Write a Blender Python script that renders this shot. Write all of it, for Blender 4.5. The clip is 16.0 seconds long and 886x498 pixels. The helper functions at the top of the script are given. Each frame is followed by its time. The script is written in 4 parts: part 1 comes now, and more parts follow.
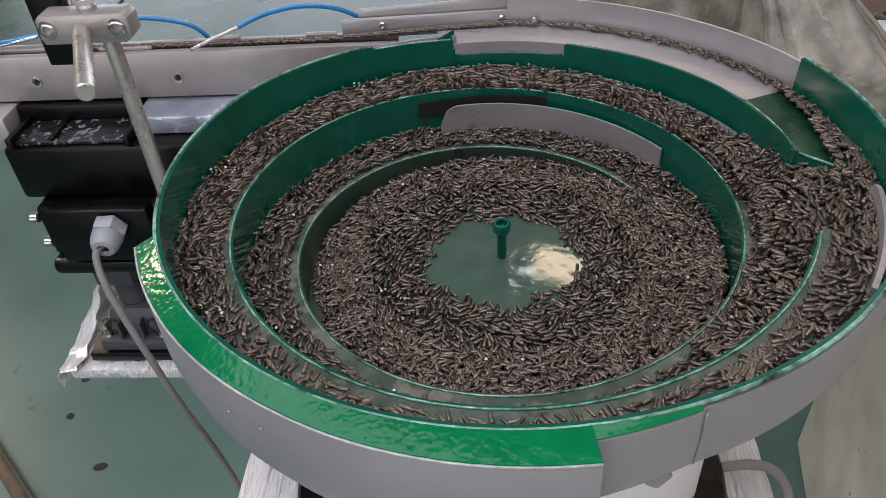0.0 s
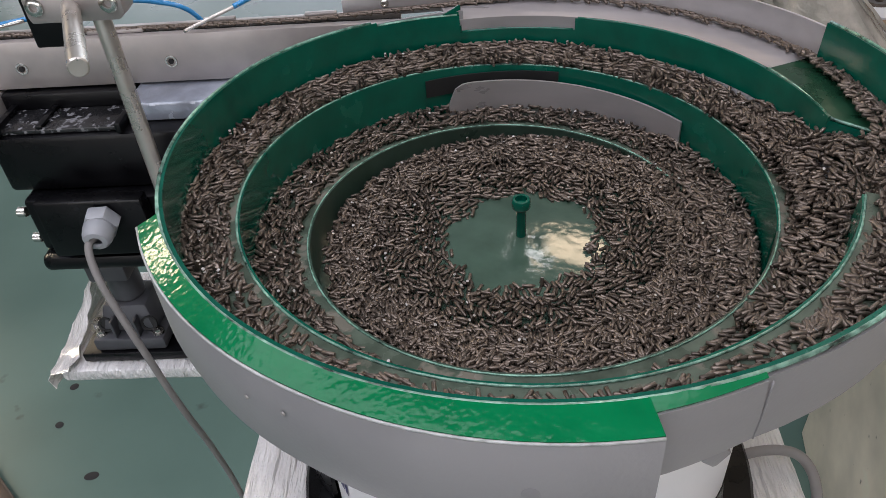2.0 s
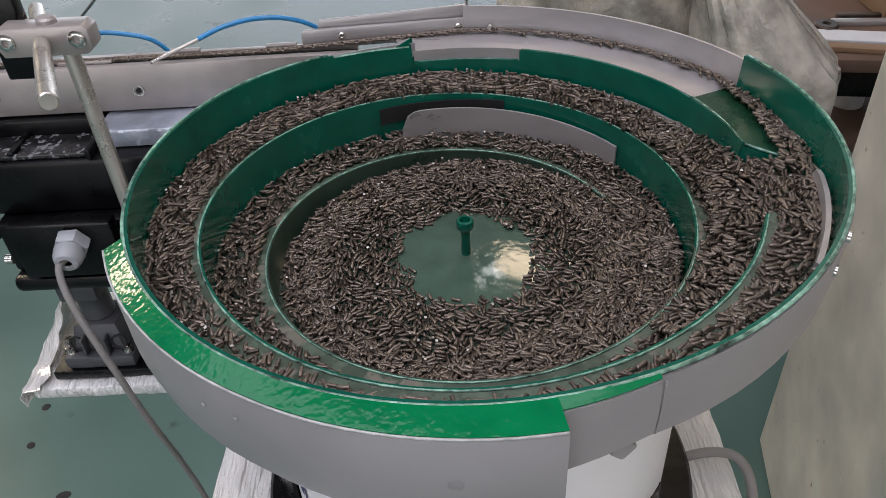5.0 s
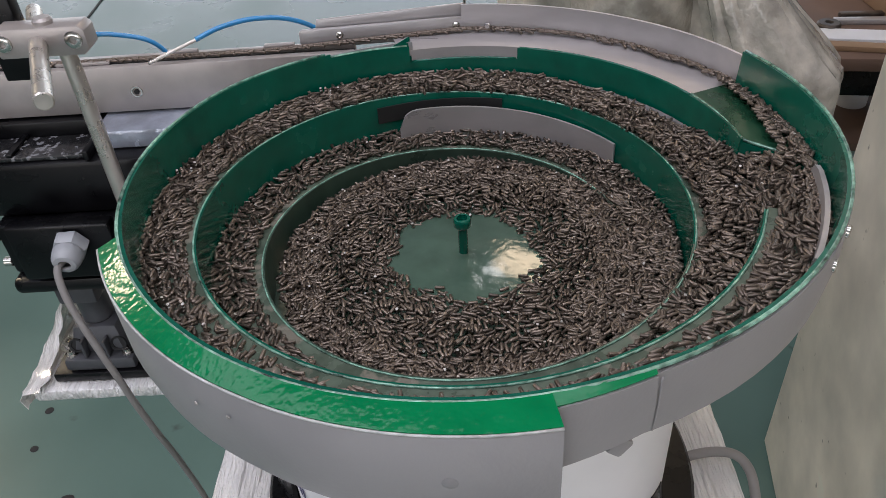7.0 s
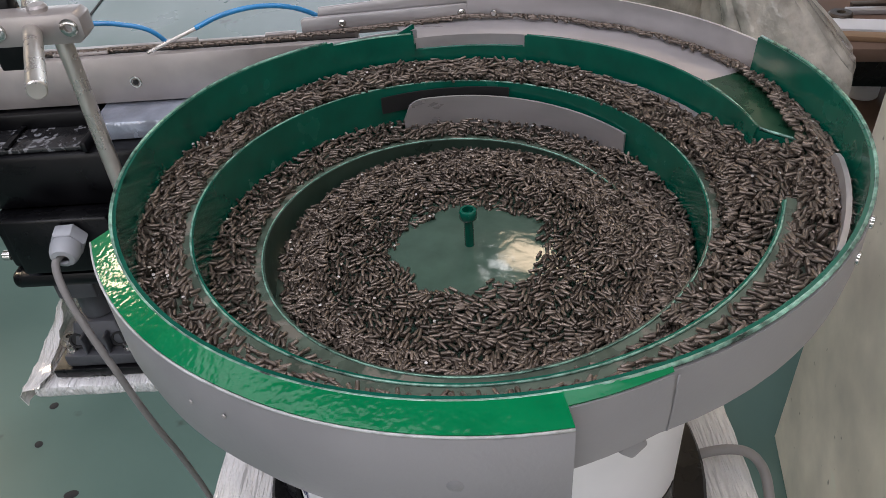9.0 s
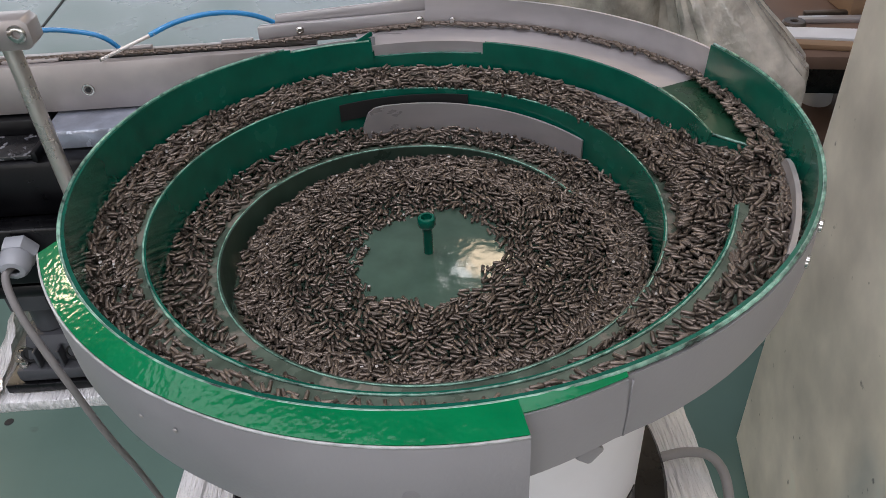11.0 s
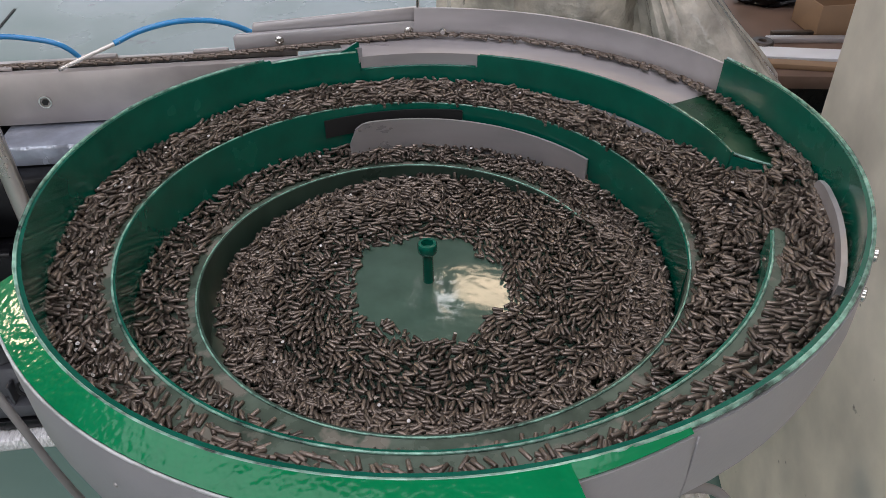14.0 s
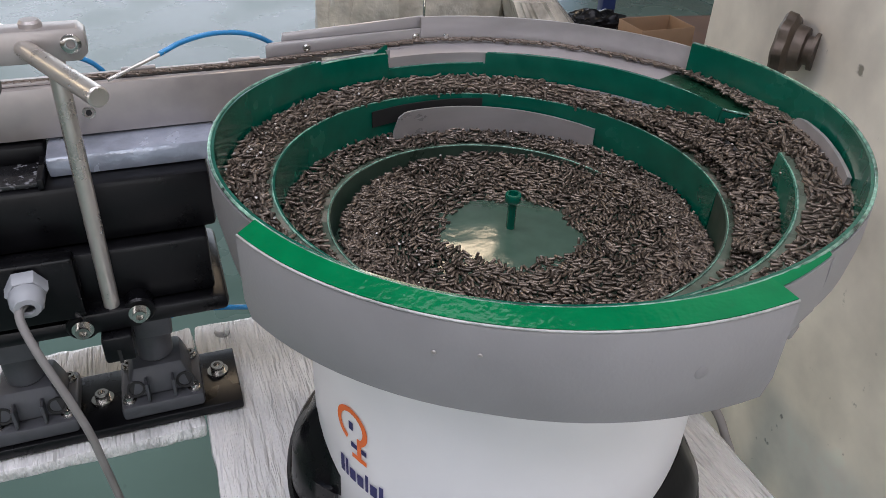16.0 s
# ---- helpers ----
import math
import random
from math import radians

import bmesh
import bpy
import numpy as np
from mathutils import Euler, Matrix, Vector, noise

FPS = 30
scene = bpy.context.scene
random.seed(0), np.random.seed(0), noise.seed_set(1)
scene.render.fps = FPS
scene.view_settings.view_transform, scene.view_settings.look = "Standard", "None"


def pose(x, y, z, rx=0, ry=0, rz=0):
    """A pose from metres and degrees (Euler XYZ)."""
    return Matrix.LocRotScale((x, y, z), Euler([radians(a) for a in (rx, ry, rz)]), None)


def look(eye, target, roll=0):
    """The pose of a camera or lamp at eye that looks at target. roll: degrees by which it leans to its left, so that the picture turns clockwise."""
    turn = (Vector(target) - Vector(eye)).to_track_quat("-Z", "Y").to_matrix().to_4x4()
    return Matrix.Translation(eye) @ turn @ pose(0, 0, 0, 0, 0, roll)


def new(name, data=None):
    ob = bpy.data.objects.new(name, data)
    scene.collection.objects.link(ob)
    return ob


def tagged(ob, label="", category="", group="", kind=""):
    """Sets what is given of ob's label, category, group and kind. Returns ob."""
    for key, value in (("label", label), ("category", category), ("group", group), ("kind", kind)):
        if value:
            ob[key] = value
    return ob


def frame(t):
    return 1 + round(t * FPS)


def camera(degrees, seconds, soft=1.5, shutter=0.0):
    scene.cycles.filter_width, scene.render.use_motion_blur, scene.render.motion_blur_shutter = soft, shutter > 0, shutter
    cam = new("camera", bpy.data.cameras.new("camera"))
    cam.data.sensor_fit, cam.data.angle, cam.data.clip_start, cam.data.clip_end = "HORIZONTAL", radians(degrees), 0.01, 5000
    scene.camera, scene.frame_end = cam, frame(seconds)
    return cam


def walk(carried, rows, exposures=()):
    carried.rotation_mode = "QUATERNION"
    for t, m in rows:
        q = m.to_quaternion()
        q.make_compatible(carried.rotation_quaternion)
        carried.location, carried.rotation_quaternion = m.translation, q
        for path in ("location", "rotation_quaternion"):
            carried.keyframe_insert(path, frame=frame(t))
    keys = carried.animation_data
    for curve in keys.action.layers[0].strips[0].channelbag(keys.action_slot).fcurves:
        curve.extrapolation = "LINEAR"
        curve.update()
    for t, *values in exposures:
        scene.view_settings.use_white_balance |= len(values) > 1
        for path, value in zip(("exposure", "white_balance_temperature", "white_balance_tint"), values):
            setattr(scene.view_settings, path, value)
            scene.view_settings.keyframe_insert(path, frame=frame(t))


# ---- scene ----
cam = camera(60.5, 16.0, soft=0.6)
PATH = [
    (0, (0.069, -0.405, 0.315), (-0.342, 1.088, -0.951), -4.2),
    (0.5, (0.064, -0.406, 0.305), (-0.315, 1.108, -0.946), -4.3),
    (1, (0.048, -0.406, 0.295), (-0.322, 1.109, -0.957), -4.3),
    (1.5, (0.047, -0.4, 0.287), (-0.329, 1.114, -0.965), -4.4),
    (2, (0.045, -0.4, 0.287), (-0.33, 1.108, -0.973), -4.5),
    (2.5, (0.044, -0.4, 0.288), (-0.332, 1.103, -0.977), -4.5),
    (3, (0.044, -0.401, 0.288), (-0.326, 1.102, -0.978), -4.3),
    (3.5, (0.048, -0.398, 0.289), (-0.308, 1.113, -0.972), -4.1),
    (4, (0.059, -0.405, 0.297), (-0.279, 1.123, -0.948), -3.8),
    (4.5, (0.067, -0.424, 0.311), (-0.255, 1.115, -0.924), -3.7),
    (7, (0.076, -0.423, 0.306), (-0.257, 1.124, -0.917), -4.3),
    (7.5, (0.077, -0.419, 0.304), (-0.272, 1.12, -0.923), -4.7),
    (8, (0.074, -0.412, 0.3), (-0.287, 1.122, -0.932), -5.0),
    (10.5, (0.075, -0.411, 0.294), (-0.214, 1.138, -0.938), -3.8),
    (11, (0.079, -0.409, 0.294), (-0.184, 1.151, -0.929), -3.4),
    (11.5, (0.079, -0.403, 0.294), (-0.167, 1.165, -0.922), -3.1),
    (12, (0.075, -0.4, 0.292), (-0.166, 1.168, -0.926), -3.0),
    (12.5, (0.078, -0.4, 0.289), (-0.167, 1.17, -0.926), -3.0),
    (13, (0.076, -0.403, 0.288), (-0.168, 1.163, -0.933), -3.0),
    (13.5, (0.069, -0.4, 0.284), (-0.141, 1.179, -0.925), -2.2),
    (14, (0.046, -0.373, 0.274), (-0.11, 1.225, -0.918), -1.2),
    (14.5, (0.031, -0.386, 0.264), (-0.053, 1.254, -0.878), -0.3),
    (15, (-0.02, -0.421, 0.268), (0.035, 1.228, -0.862), 0.2),
    (15.5, (-0.112, -0.469, 0.272), (0.103, 1.187, -0.83), 1.1),
    (16, (-0.148, -0.478, 0.272), (0.183, 1.165, -0.819), 2.5),
]
walk(cam, [(t, look(eye, target, roll)) for t, eye, target, roll in PATH], exposures=[(0, -0.03, 6330, 10), (14, -0.03, 6330, 10), (15, -0.02, 6300, 10), (16, 0.04, 6250, 10)])

# ---------------------------------------------------------------- world and light
world = bpy.data.worlds.new("hall_sky")
scene.world = world
world.use_nodes = True
wn = world.node_tree.nodes
sky = wn.new("ShaderNodeTexSky")
sky.sky_type, sky.sun_disc = "NISHITA", False
sky.sun_elevation, sky.sun_rotation = radians(38), radians(200)
wn["Background"].inputs["Strength"].default_value = 0.10
world.node_tree.links.new(sky.outputs["Color"], wn["Background"].inputs["Color"])
FLOOR_Z = -0.92


def area_lamp(name, eye, target, sx, sy, power, color):
    d = bpy.data.lights.new(name, "AREA")
    d.shape, d.size, d.size_y, d.energy, d.color = "RECTANGLE", sx, sy, power, color
    ob = new(name, d)
    ob.matrix_world = look(eye, target)
    return ob


# soft fill from added, unseen roof openings; daylight through the hall's big doorway
area_lamp("roof_light_lamp", (-0.6, 0.3, 4.0), (-0.6, 0.3, 0), 6.0, 1.3, 100, (0.965, 0.925, 1.0))
area_lamp("roof_light_lamp", (-0.6, -2.4, 4.0), (-0.6, -2.4, 0), 6.0, 1.3, 150, (0.965, 0.925, 1.0))
# unseen window opening added behind the camera to fill south-facing sides
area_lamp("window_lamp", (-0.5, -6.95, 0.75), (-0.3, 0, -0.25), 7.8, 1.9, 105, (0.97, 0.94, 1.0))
area_lamp("doorway_lamp", (-2.25, 8.9, 0.9), (-0.9, 0, 0.0), 11.3, 3.0, 195, (0.97, 0.96, 1.0))
# high-bay lamps of the hall: one white, two warm
area_lamp("high_bay_lamp", (-0.15, 3.45, 3.4), (0, 0, 0), 0.3, 0.22, 2.6, (1.0, 0.98, 0.97))
area_lamp("high_bay_lamp", (0.45, 3.95, 3.4), (0, 0, 0), 1.0, 0.75, 22, (1.0, 0.76, 0.52))
area_lamp("high_bay_lamp", (-6.4, 2.8, 3.4), (0, 0, 0), 0.85, 0.65, 80, (1.0, 0.80, 0.56))

# ---------------------------------------------------------------- materials


def material(name, color, rough=0.5, metal=0.0, var=0.15, scale=40.0, bump=0.0, bump_scale=200.0, coat=0.0,
             island=0.0, rough_var=0.1, spots=None, stretch=None, dist=0.001, spec=0.5, bump_detail=3.0):
    m = bpy.data.materials.new(name)
    m.use_nodes = True
    t = m.node_tree
    n, link = t.nodes, t.links.new
    b = n["Principled BSDF"]
    b.inputs["Metallic"].default_value = metal
    b.inputs["Coat Weight"].default_value = coat
    b.inputs["Specular IOR Level"].default_value = spec
    b.inputs["Coat Roughness"].default_value = 0.06
    co = n.new("ShaderNodeTexCoord")
    vec = co.outputs["Object"]
    if stretch:
        mp = n.new("ShaderNodeMapping")
        mp.inputs["Scale"].default_value = stretch
        link(vec, mp.inputs["Vector"])
        vec = mp.outputs["Vector"]
    n1 = n.new("ShaderNodeTexNoise")
    n1.inputs["Scale"].default_value, n1.inputs["Detail"].default_value = scale, 6
    link(vec, n1.inputs["Vector"])
    n2 = n.new("ShaderNodeTexNoise")
    n2.inputs["Scale"].default_value, n2.inputs["Detail"].default_value = scale * 0.13, 3
    link(vec, n2.inputs["Vector"])
    add = n.new("ShaderNodeMath")
    add.operation = "ADD"
    link(n1.outputs["Fac"], add.inputs[0])
    link(n2.outputs["Fac"], add.inputs[1])
    ramp = n.new("ShaderNodeMapRange")
    ramp.inputs["From Min"].default_value, ramp.inputs["From Max"].default_value = 0.7, 1.3
    ramp.inputs["To Min"].default_value, ramp.inputs["To Max"].default_value = 1 - var, 1 + var
    link(add.outputs[0], ramp.inputs["Value"])
    fac = ramp.outputs["Result"]
    if island:
        geo = n.new("ShaderNodeNewGeometry")
        r2 = n.new("ShaderNodeMapRange")
        r2.inputs["To Min"].default_value, r2.inputs["To Max"].default_value = 1 - island, 1 + island
        link(geo.outputs["Random Per Island"], r2.inputs["Value"])
        mul = n.new("ShaderNodeMath")
        mul.operation = "MULTIPLY"
        link(fac, mul.inputs[0])
        link(r2.outputs["Result"], mul.inputs[1])
        fac = mul.outputs[0]
    mix = n.new("ShaderNodeVectorMath")
    mix.operation = "SCALE"
    mix.inputs[0].default_value = color
    link(fac, mix.inputs["Scale"])
    out = mix.outputs["Vector"]
    if spots:
        sc, size, scol = spots
        v = n.new("ShaderNodeTexNoise")
        v.inputs["Scale"].default_value, v.inputs["Detail"].default_value = sc, 4
        link(co.outputs["Object"], v.inputs["Vector"])
        st = n.new("ShaderNodeMapRange")
        st.inputs["From Min"].default_value, st.inputs["From Max"].default_value = size, size + 0.06
        link(v.outputs["Fac"], st.inputs["Value"])
        mx = n.new("ShaderNodeMix")
        mx.data_type = "RGBA"
        mx.inputs["B"].default_value = (*scol, 1)
        link(st.outputs["Result"], mx.inputs["Factor"])
        link(out, mx.inputs["A"])
        out = mx.outputs["Result"]
    link(out, b.inputs["Base Color"])
    rr = n.new("ShaderNodeMapRange")
    rr.inputs["From Min"].default_value, rr.inputs["From Max"].default_value = 0.7, 1.3
    rr.inputs["To Min"].default_value, rr.inputs["To Max"].default_value = max(0.02, rough - rough_var), rough + rough_var
    link(add.outputs[0], rr.inputs["Value"])
    link(rr.outputs["Result"], b.inputs["Roughness"])
    if bump:
        n3 = n.new("ShaderNodeTexNoise")
        n3.inputs["Scale"].default_value, n3.inputs["Detail"].default_value = bump_scale, bump_detail
        link(vec, n3.inputs["Vector"])
        bp = n.new("ShaderNodeBump")
        bp.inputs["Strength"].default_value, bp.inputs["Distance"].default_value = bump, dist
        link(n3.outputs["Fac"], bp.inputs["Height"])
        link(bp.outputs["Normal"], b.inputs["Normal"])
    return m


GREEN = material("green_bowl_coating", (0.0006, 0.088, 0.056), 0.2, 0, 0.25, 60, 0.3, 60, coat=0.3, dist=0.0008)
GREEN_FLOOR = material("worn_green_coating", (0.055, 0.095, 0.070), 0.13, 0, 0.2, 60, 0.6, 34, coat=0.5, dist=0.0025, rough_var=0.05)
TRACK = material("scuffed_green_track", (0.075, 0.100, 0.075), 0.27, 0, 0.45, 90, 0.3, 70, rough_var=0.1, dist=0.0008, spots=(55.0, 0.56, (0.17, 0.16, 0.13)))
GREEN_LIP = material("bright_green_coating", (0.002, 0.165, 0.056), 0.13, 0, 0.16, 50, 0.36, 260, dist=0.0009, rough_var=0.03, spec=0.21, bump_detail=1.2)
# paler than the walls: real wear, plus rim highlights put into the colour
EDGE = material("worn_edge_with_highlight", (0.17, 0.31, 0.24), 0.14, 0.15, 0.9, 210, 0.5, 260, dist=0.0006)
WORN_GREY = material("worn_bare_edge", (0.45, 0.46, 0.45), 0.45, 0.1, 0.35, 160)
GREEN_DARK = material("scuffed_dark_green_wall", (0.03, 0.055, 0.04), 0.35, 0, 0.3, 60, 0.2, 90)
GREY = material("grey_hammered_paint", (0.275, 0.267, 0.272), 0.36, 0.0, 0.16, 14, 0.3, 420, dist=0.0004)
STEEL = material("brushed_steel_sheet", (0.46, 0.435, 0.437), 0.34, 0.48, 0.16, 60, 0.1, 300, stretch=(0.15, 1, 1), dist=0.0003)
ROD = material("satin_steel_rod", (0.62, 0.58, 0.53), 0.32, 0.75, 0.08, 60, 0.1, 300, dist=0.0003)
CHROME = material("polished_steel", (0.62, 0.60, 0.57), 0.22, 1.0, 0.1, 50)
ALU = material("machined_aluminium", (0.40, 0.365, 0.35), 0.36, 0.45, 0.1, 60, 0.08, 400, dist=0.0003)
BLACK = material("black_paint", (0.0032, 0.0032, 0.004), 0.3, 0, 0.3, 40, 0.15, 300, dist=0.0004, spec=0.25)
RUBBER = material("black_rubber", (0.016, 0.016, 0.017), 0.6, 0, 0.3, 60)
DARKGREY = material("dark_grey_casting", (0.066, 0.067, 0.074), 0.45, 0.2, 0.2, 60, 0.2, 500, dist=0.0004)
PLASTIC = material("grey_gland_plastic", (0.36, 0.37, 0.39), 0.45, 0, 0.08, 50)
CABLE = material("grey_cable_sheath", (0.24, 0.225, 0.215), 0.55, 0, 0.12, 50)
BLUE = material("blue_air_hose", (0.025, 0.22, 0.50), 0.16, 0, 0.12, 50, coat=0.4)
WHITE = material("white_powder_coat", (0.88, 0.87, 0.89), 0.4, 0, 0.04, 15)
ORANGE = material("orange_print", (0.85, 0.17, 0.03), 0.5, 0, 0.05, 50)
NAVY = material("navy_print", (0.02, 0.02, 0.12), 0.5, 0, 0.05, 50)
PIN = material("dark_steel_pins", (0.154, 0.124, 0.101), 0.36, 0.6, 0.2, 900, island=0.5, rough_var=0.1)
PIN_BRIGHT = material("bright_pin_ends", (0.42, 0.40, 0.37), 0.42, 0.3, 0.15, 900, island=0.3)
FLOOR_MAT = material("green_floor_paint", (0.085, 0.145, 0.125), 0.3, 0, 0.2, 3.0, 0.1, 30, spots=(9.0, 0.69, (0.035, 0.045, 0.04)), dist=0.002)
CREAM = material("dirty_cream_paint", (0.82, 0.765, 0.675), 0.42, 0, 0.34, 8, 0.25, 60, spots=(40.0, 0.70, (0.24, 0.22, 0.18)), dist=0.0008)
WRAP = material("stretch_film_on_white_board", (0.80, 0.785, 0.765), 0.16, 0, 0.14, 30, 1.0, 60, stretch=(2.6, 0.3, 1), dist=0.012, coat=0.7)
FILM_BLUE = material("film_covered_aluminium", (0.36, 0.39, 0.46), 0.2, 0.4, 0.35, 40, 0.8, 120, dist=0.001)
FILM = material("crumpled_clear_film", (0.60, 0.545, 0.46), 0.14, 0, 0.55, 16, 1.0, 55, dist=0.005, coat=0.7)
CARD = material("brown_cardboard", (0.30, 0.19, 0.11), 0.8, 0, 0.12, 20)
WOOD = material("brown_board", (0.14, 0.085, 0.06), 0.6, 0, 0.25, 12)
WALLMAT = material("pale_hall_wall", (0.60, 0.58, 0.55), 0.7, 0, 0.1, 2)
ROOFMAT = material("hall_roof_sheet", (0.35, 0.36, 0.36), 0.6, 0.2, 0.1, 3)
RUSTY = material("worn_dark_steel", (0.10, 0.08, 0.065), 0.42, 0.7, 0.4, 60, 0.3, 200)
YELLOW = material("yellow_line_paint", (0.36, 0.30, 0.12), 0.5, 0, 0.2, 10)
DUST = material("dusty_black_tray", (0.014, 0.014, 0.015), 0.25, 0, 0.4, 60, 0.4, 200, spots=(170.0, 0.56, (0.20, 0.20, 0.21)), dist=0.0006)
# ramp green darkened: a dark reflection put into the base colour
RAMP = material("olive_ramp_dark_reflection", (0.010, 0.050, 0.026), 0.3, 0, 0.3, 60, 0.3, 60, dist=0.0006)
PAPER = material("white_card", (0.72, 0.72, 0.74), 0.6, 0, 0.06, 20)
POST_BLUE = material("navy_post_paint", (0.02, 0.03, 0.11), 0.4, 0, 0.15, 20)
# near-black: shade inside slots and holes put into the colour; also floor marks
SHADE_AND_SCUFF = material("black_slot_lining", (0.012, 0.012, 0.012), 0.7, 0, 0.2, 50)

# ---------------------------------------------------------------- mesh helpers


def mesh_from(name, verts, faces, mat, smooth=False):
    me = bpy.data.meshes.new(name)
    me.from_pydata([tuple(v) for v in verts], [], faces)
    me.materials.append(mat)
    if smooth:
        me.shade_smooth()
    me.update()
    return me


def part(name, me, parent=None, label="", m=None):
    ob = new(name, me)
    if parent:
        ob.parent = parent
    if m is not None:
        ob.matrix_basis = m
    if label:
        ob["label"] = label
    return ob


def thing(name, label, category, m=None, group="", kind=""):
    ob = new(name)
    ob.empty_display_size = 0.02
    if m is not None:
        ob.matrix_basis = m
    return tagged(ob, label, category, group, kind)


def bm_mesh(name, bm, mat, smooth=True):
    bmesh.ops.recalc_face_normals(bm, faces=bm.faces[:])
    me = bpy.data.meshes.new(name)
    bm.to_mesh(me)
    bm.free()
    me.materials.append(mat)
    if smooth:
        for p in me.polygons:
            p.use_smooth = True
        me.set_sharp_from_angle(angle=radians(35))
    return me


def box(name, sx, sy, sz, mat, bevel=0.002, segs=2, taper=1.0):
    bm = bmesh.new()
    bmesh.ops.create_cube(bm, size=1)
    for v in bm.verts:
        k = taper if v.co.z > 0 else 1
        v.co = Vector((v.co.x * sx * k, v.co.y * sy * k, v.co.z * sz))
    if bevel:
        bmesh.ops.bevel(bm, geom=bm.edges[:], offset=bevel, segments=segs, affect="EDGES", profile=0.5)
    return bm_mesh(name, bm, mat)


def lathe(name, profile, mat, n=48):
    """Turns (r, z) points round the z axis."""
    verts, faces = [], []
    for i in range(n):
        a = 2 * math.pi * i / n
        for r, z in profile:
            verts.append((r * math.cos(a), r * math.sin(a), z))
    k = len(profile)
    for i in range(n):
        j = (i + 1) % n
        for q in range(k - 1):
            faces.append((i * k + q, j * k + q, j * k + q + 1, i * k + q + 1))
    bm = bmesh.new()
    me = mesh_from(name, verts, faces, mat)
    bm.from_mesh(me)
    bpy.data.meshes.remove(me)
    bmesh.ops.remove_doubles(bm, verts=bm.verts[:], dist=1e-5)
    return bm_mesh(name, bm, mat)


def rod(name, r, length, mat, bevel=0.001, n=24):
    b = min(bevel, r * 0.4)
    return lathe(name, [(0, 0), (r - b, 0), (r, b), (r, length - b), (r - b, length), (0, length)], mat, n)


def prism(name, outline, depth, mat, bevel=0.0015):
    """An outline in x and z, pushed through along y."""
    bm = bmesh.new()
    a = [bm.verts.new((x, -depth / 2, z)) for x, z in outline]
    b = [bm.verts.new((x, depth / 2, z)) for x, z in outline]
    bm.faces.new(a)
    bm.faces.new(b[::-1])
    for i in range(len(a)):
        j = (i + 1) % len(a)
        bm.faces.new((a[j], a[i], b[i], b[j]))
    if bevel:
        bmesh.ops.bevel(bm, geom=bm.edges[:], offset=bevel, segments=2, affect="EDGES", profile=0.5)
    return bm_mesh(name, bm, mat)


def smooth_path(points, steps=10):
    p = [Vector(q) for q in points]
    p = [2 * p[0] - p[1]] + p + [2 * p[-1] - p[-2]]
    out = []
    for i in range(1, len(p) - 2):
        for k in range(steps):
            t = k / steps
            a, b, c, d = p[i - 1:i + 3]
            out.append(0.5 * ((2 * b) + (c - a) * t + (2 * a - 5 * b + 4 * c - d) * t * t + (3 * b - a - 3 * c + d) * t ** 3))
    return out + [p[-2]]


def tube(name, points, r, mat, n=10, steps=10):
    pts = smooth_path(points, steps)
    verts, faces = [], []
    side = None
    for i, p in enumerate(pts):
        d = (pts[min(i + 1, len(pts) - 1)] - pts[max(i - 1, 0)]).normalized()
        if side is None:
            side = d.orthogonal().normalized()
        side = (side - d * side.dot(d)).normalized()
        up = d.cross(side)
        for k in range(n):
            a = 2 * math.pi * k / n
            verts.append(p + r * (math.cos(a) * side + math.sin(a) * up))
    for i in range(len(pts) - 1):
        for k in range(n):
            q = (k + 1) % n
            faces.append((i * n + k, i * n + q, (i + 1) * n + q, (i + 1) * n + k))
    faces.append(tuple(range(n - 1, -1, -1)))
    faces.append(tuple(range((len(pts) - 1) * n, len(pts) * n)))
    return mesh_from(name, verts, faces, mat, True)


def sheet(name, rows, mat, thick=0.0018, wrap=False):
    """A sheet through rows of points, all rows of one length, given a thickness."""
    k = len(rows[0])
    verts = [p for row in rows for p in row]
    faces = []
    for i in range(len(rows) - 1):
        for q in range(k - 1):
            faces.append((i * k + q, i * k + q + 1, (i + 1) * k + q + 1, (i + 1) * k + q))
    me = mesh_from(name, verts, faces, mat)
    bm = bmesh.new()
    bm.from_mesh(me)
    bpy.data.meshes.remove(me)
    bmesh.ops.recalc_face_normals(bm, faces=bm.faces[:])
    if thick:
        bmesh.ops.solidify(bm, geom=bm.faces[:], thickness=thick)
    return bm_mesh(name, bm, mat)


def polar(r, deg, z):
    return (r * math.cos(radians(deg)), r * math.sin(radians(deg)), z)

# ---------------------------------------------------------------- the bowl: one sheet-metal spiral of three turns


def edge_r(s):
    return 0.1194 + 0.0058 * radians(s)


def edge_z(s):
    """Height of the spiral's edge; its last turn ends level with the discharge track and rises again as the rim."""
    z = -0.0298 + 0.0055 * radians(s)
    if s > 706:
        z = min(z, 0.039)
    return z


RIM = [(100, .2045, .048), (131, .2070, .0495), (160, .2092, .0545), (216, .2122, .058), (255, .2143, .0578), (299, .2195, .063),
       (335, .2262, .0665), (355, .2298, .0678), (380, .2335, .067), (400, .2378, .065)]
BAND = [(213, .2245, .0545), (252, .2268, .0550), (289, .2365, .0615)]


def along(x, table_, k):
    """Straight lines between the rows of a small table."""
    for p, q in zip(table_, table_[1:]):
        if x <= q[0]:
            break
    return p[k] + (q[k] - p[k]) * (x - p[0]) / (q[0] - p[0])


def rim_r(th):
    """Outer rim, th from 100 to 400 degrees."""
    return along(th, RIM, 1)


def rim_z(th):
    return along(th, RIM, 2)


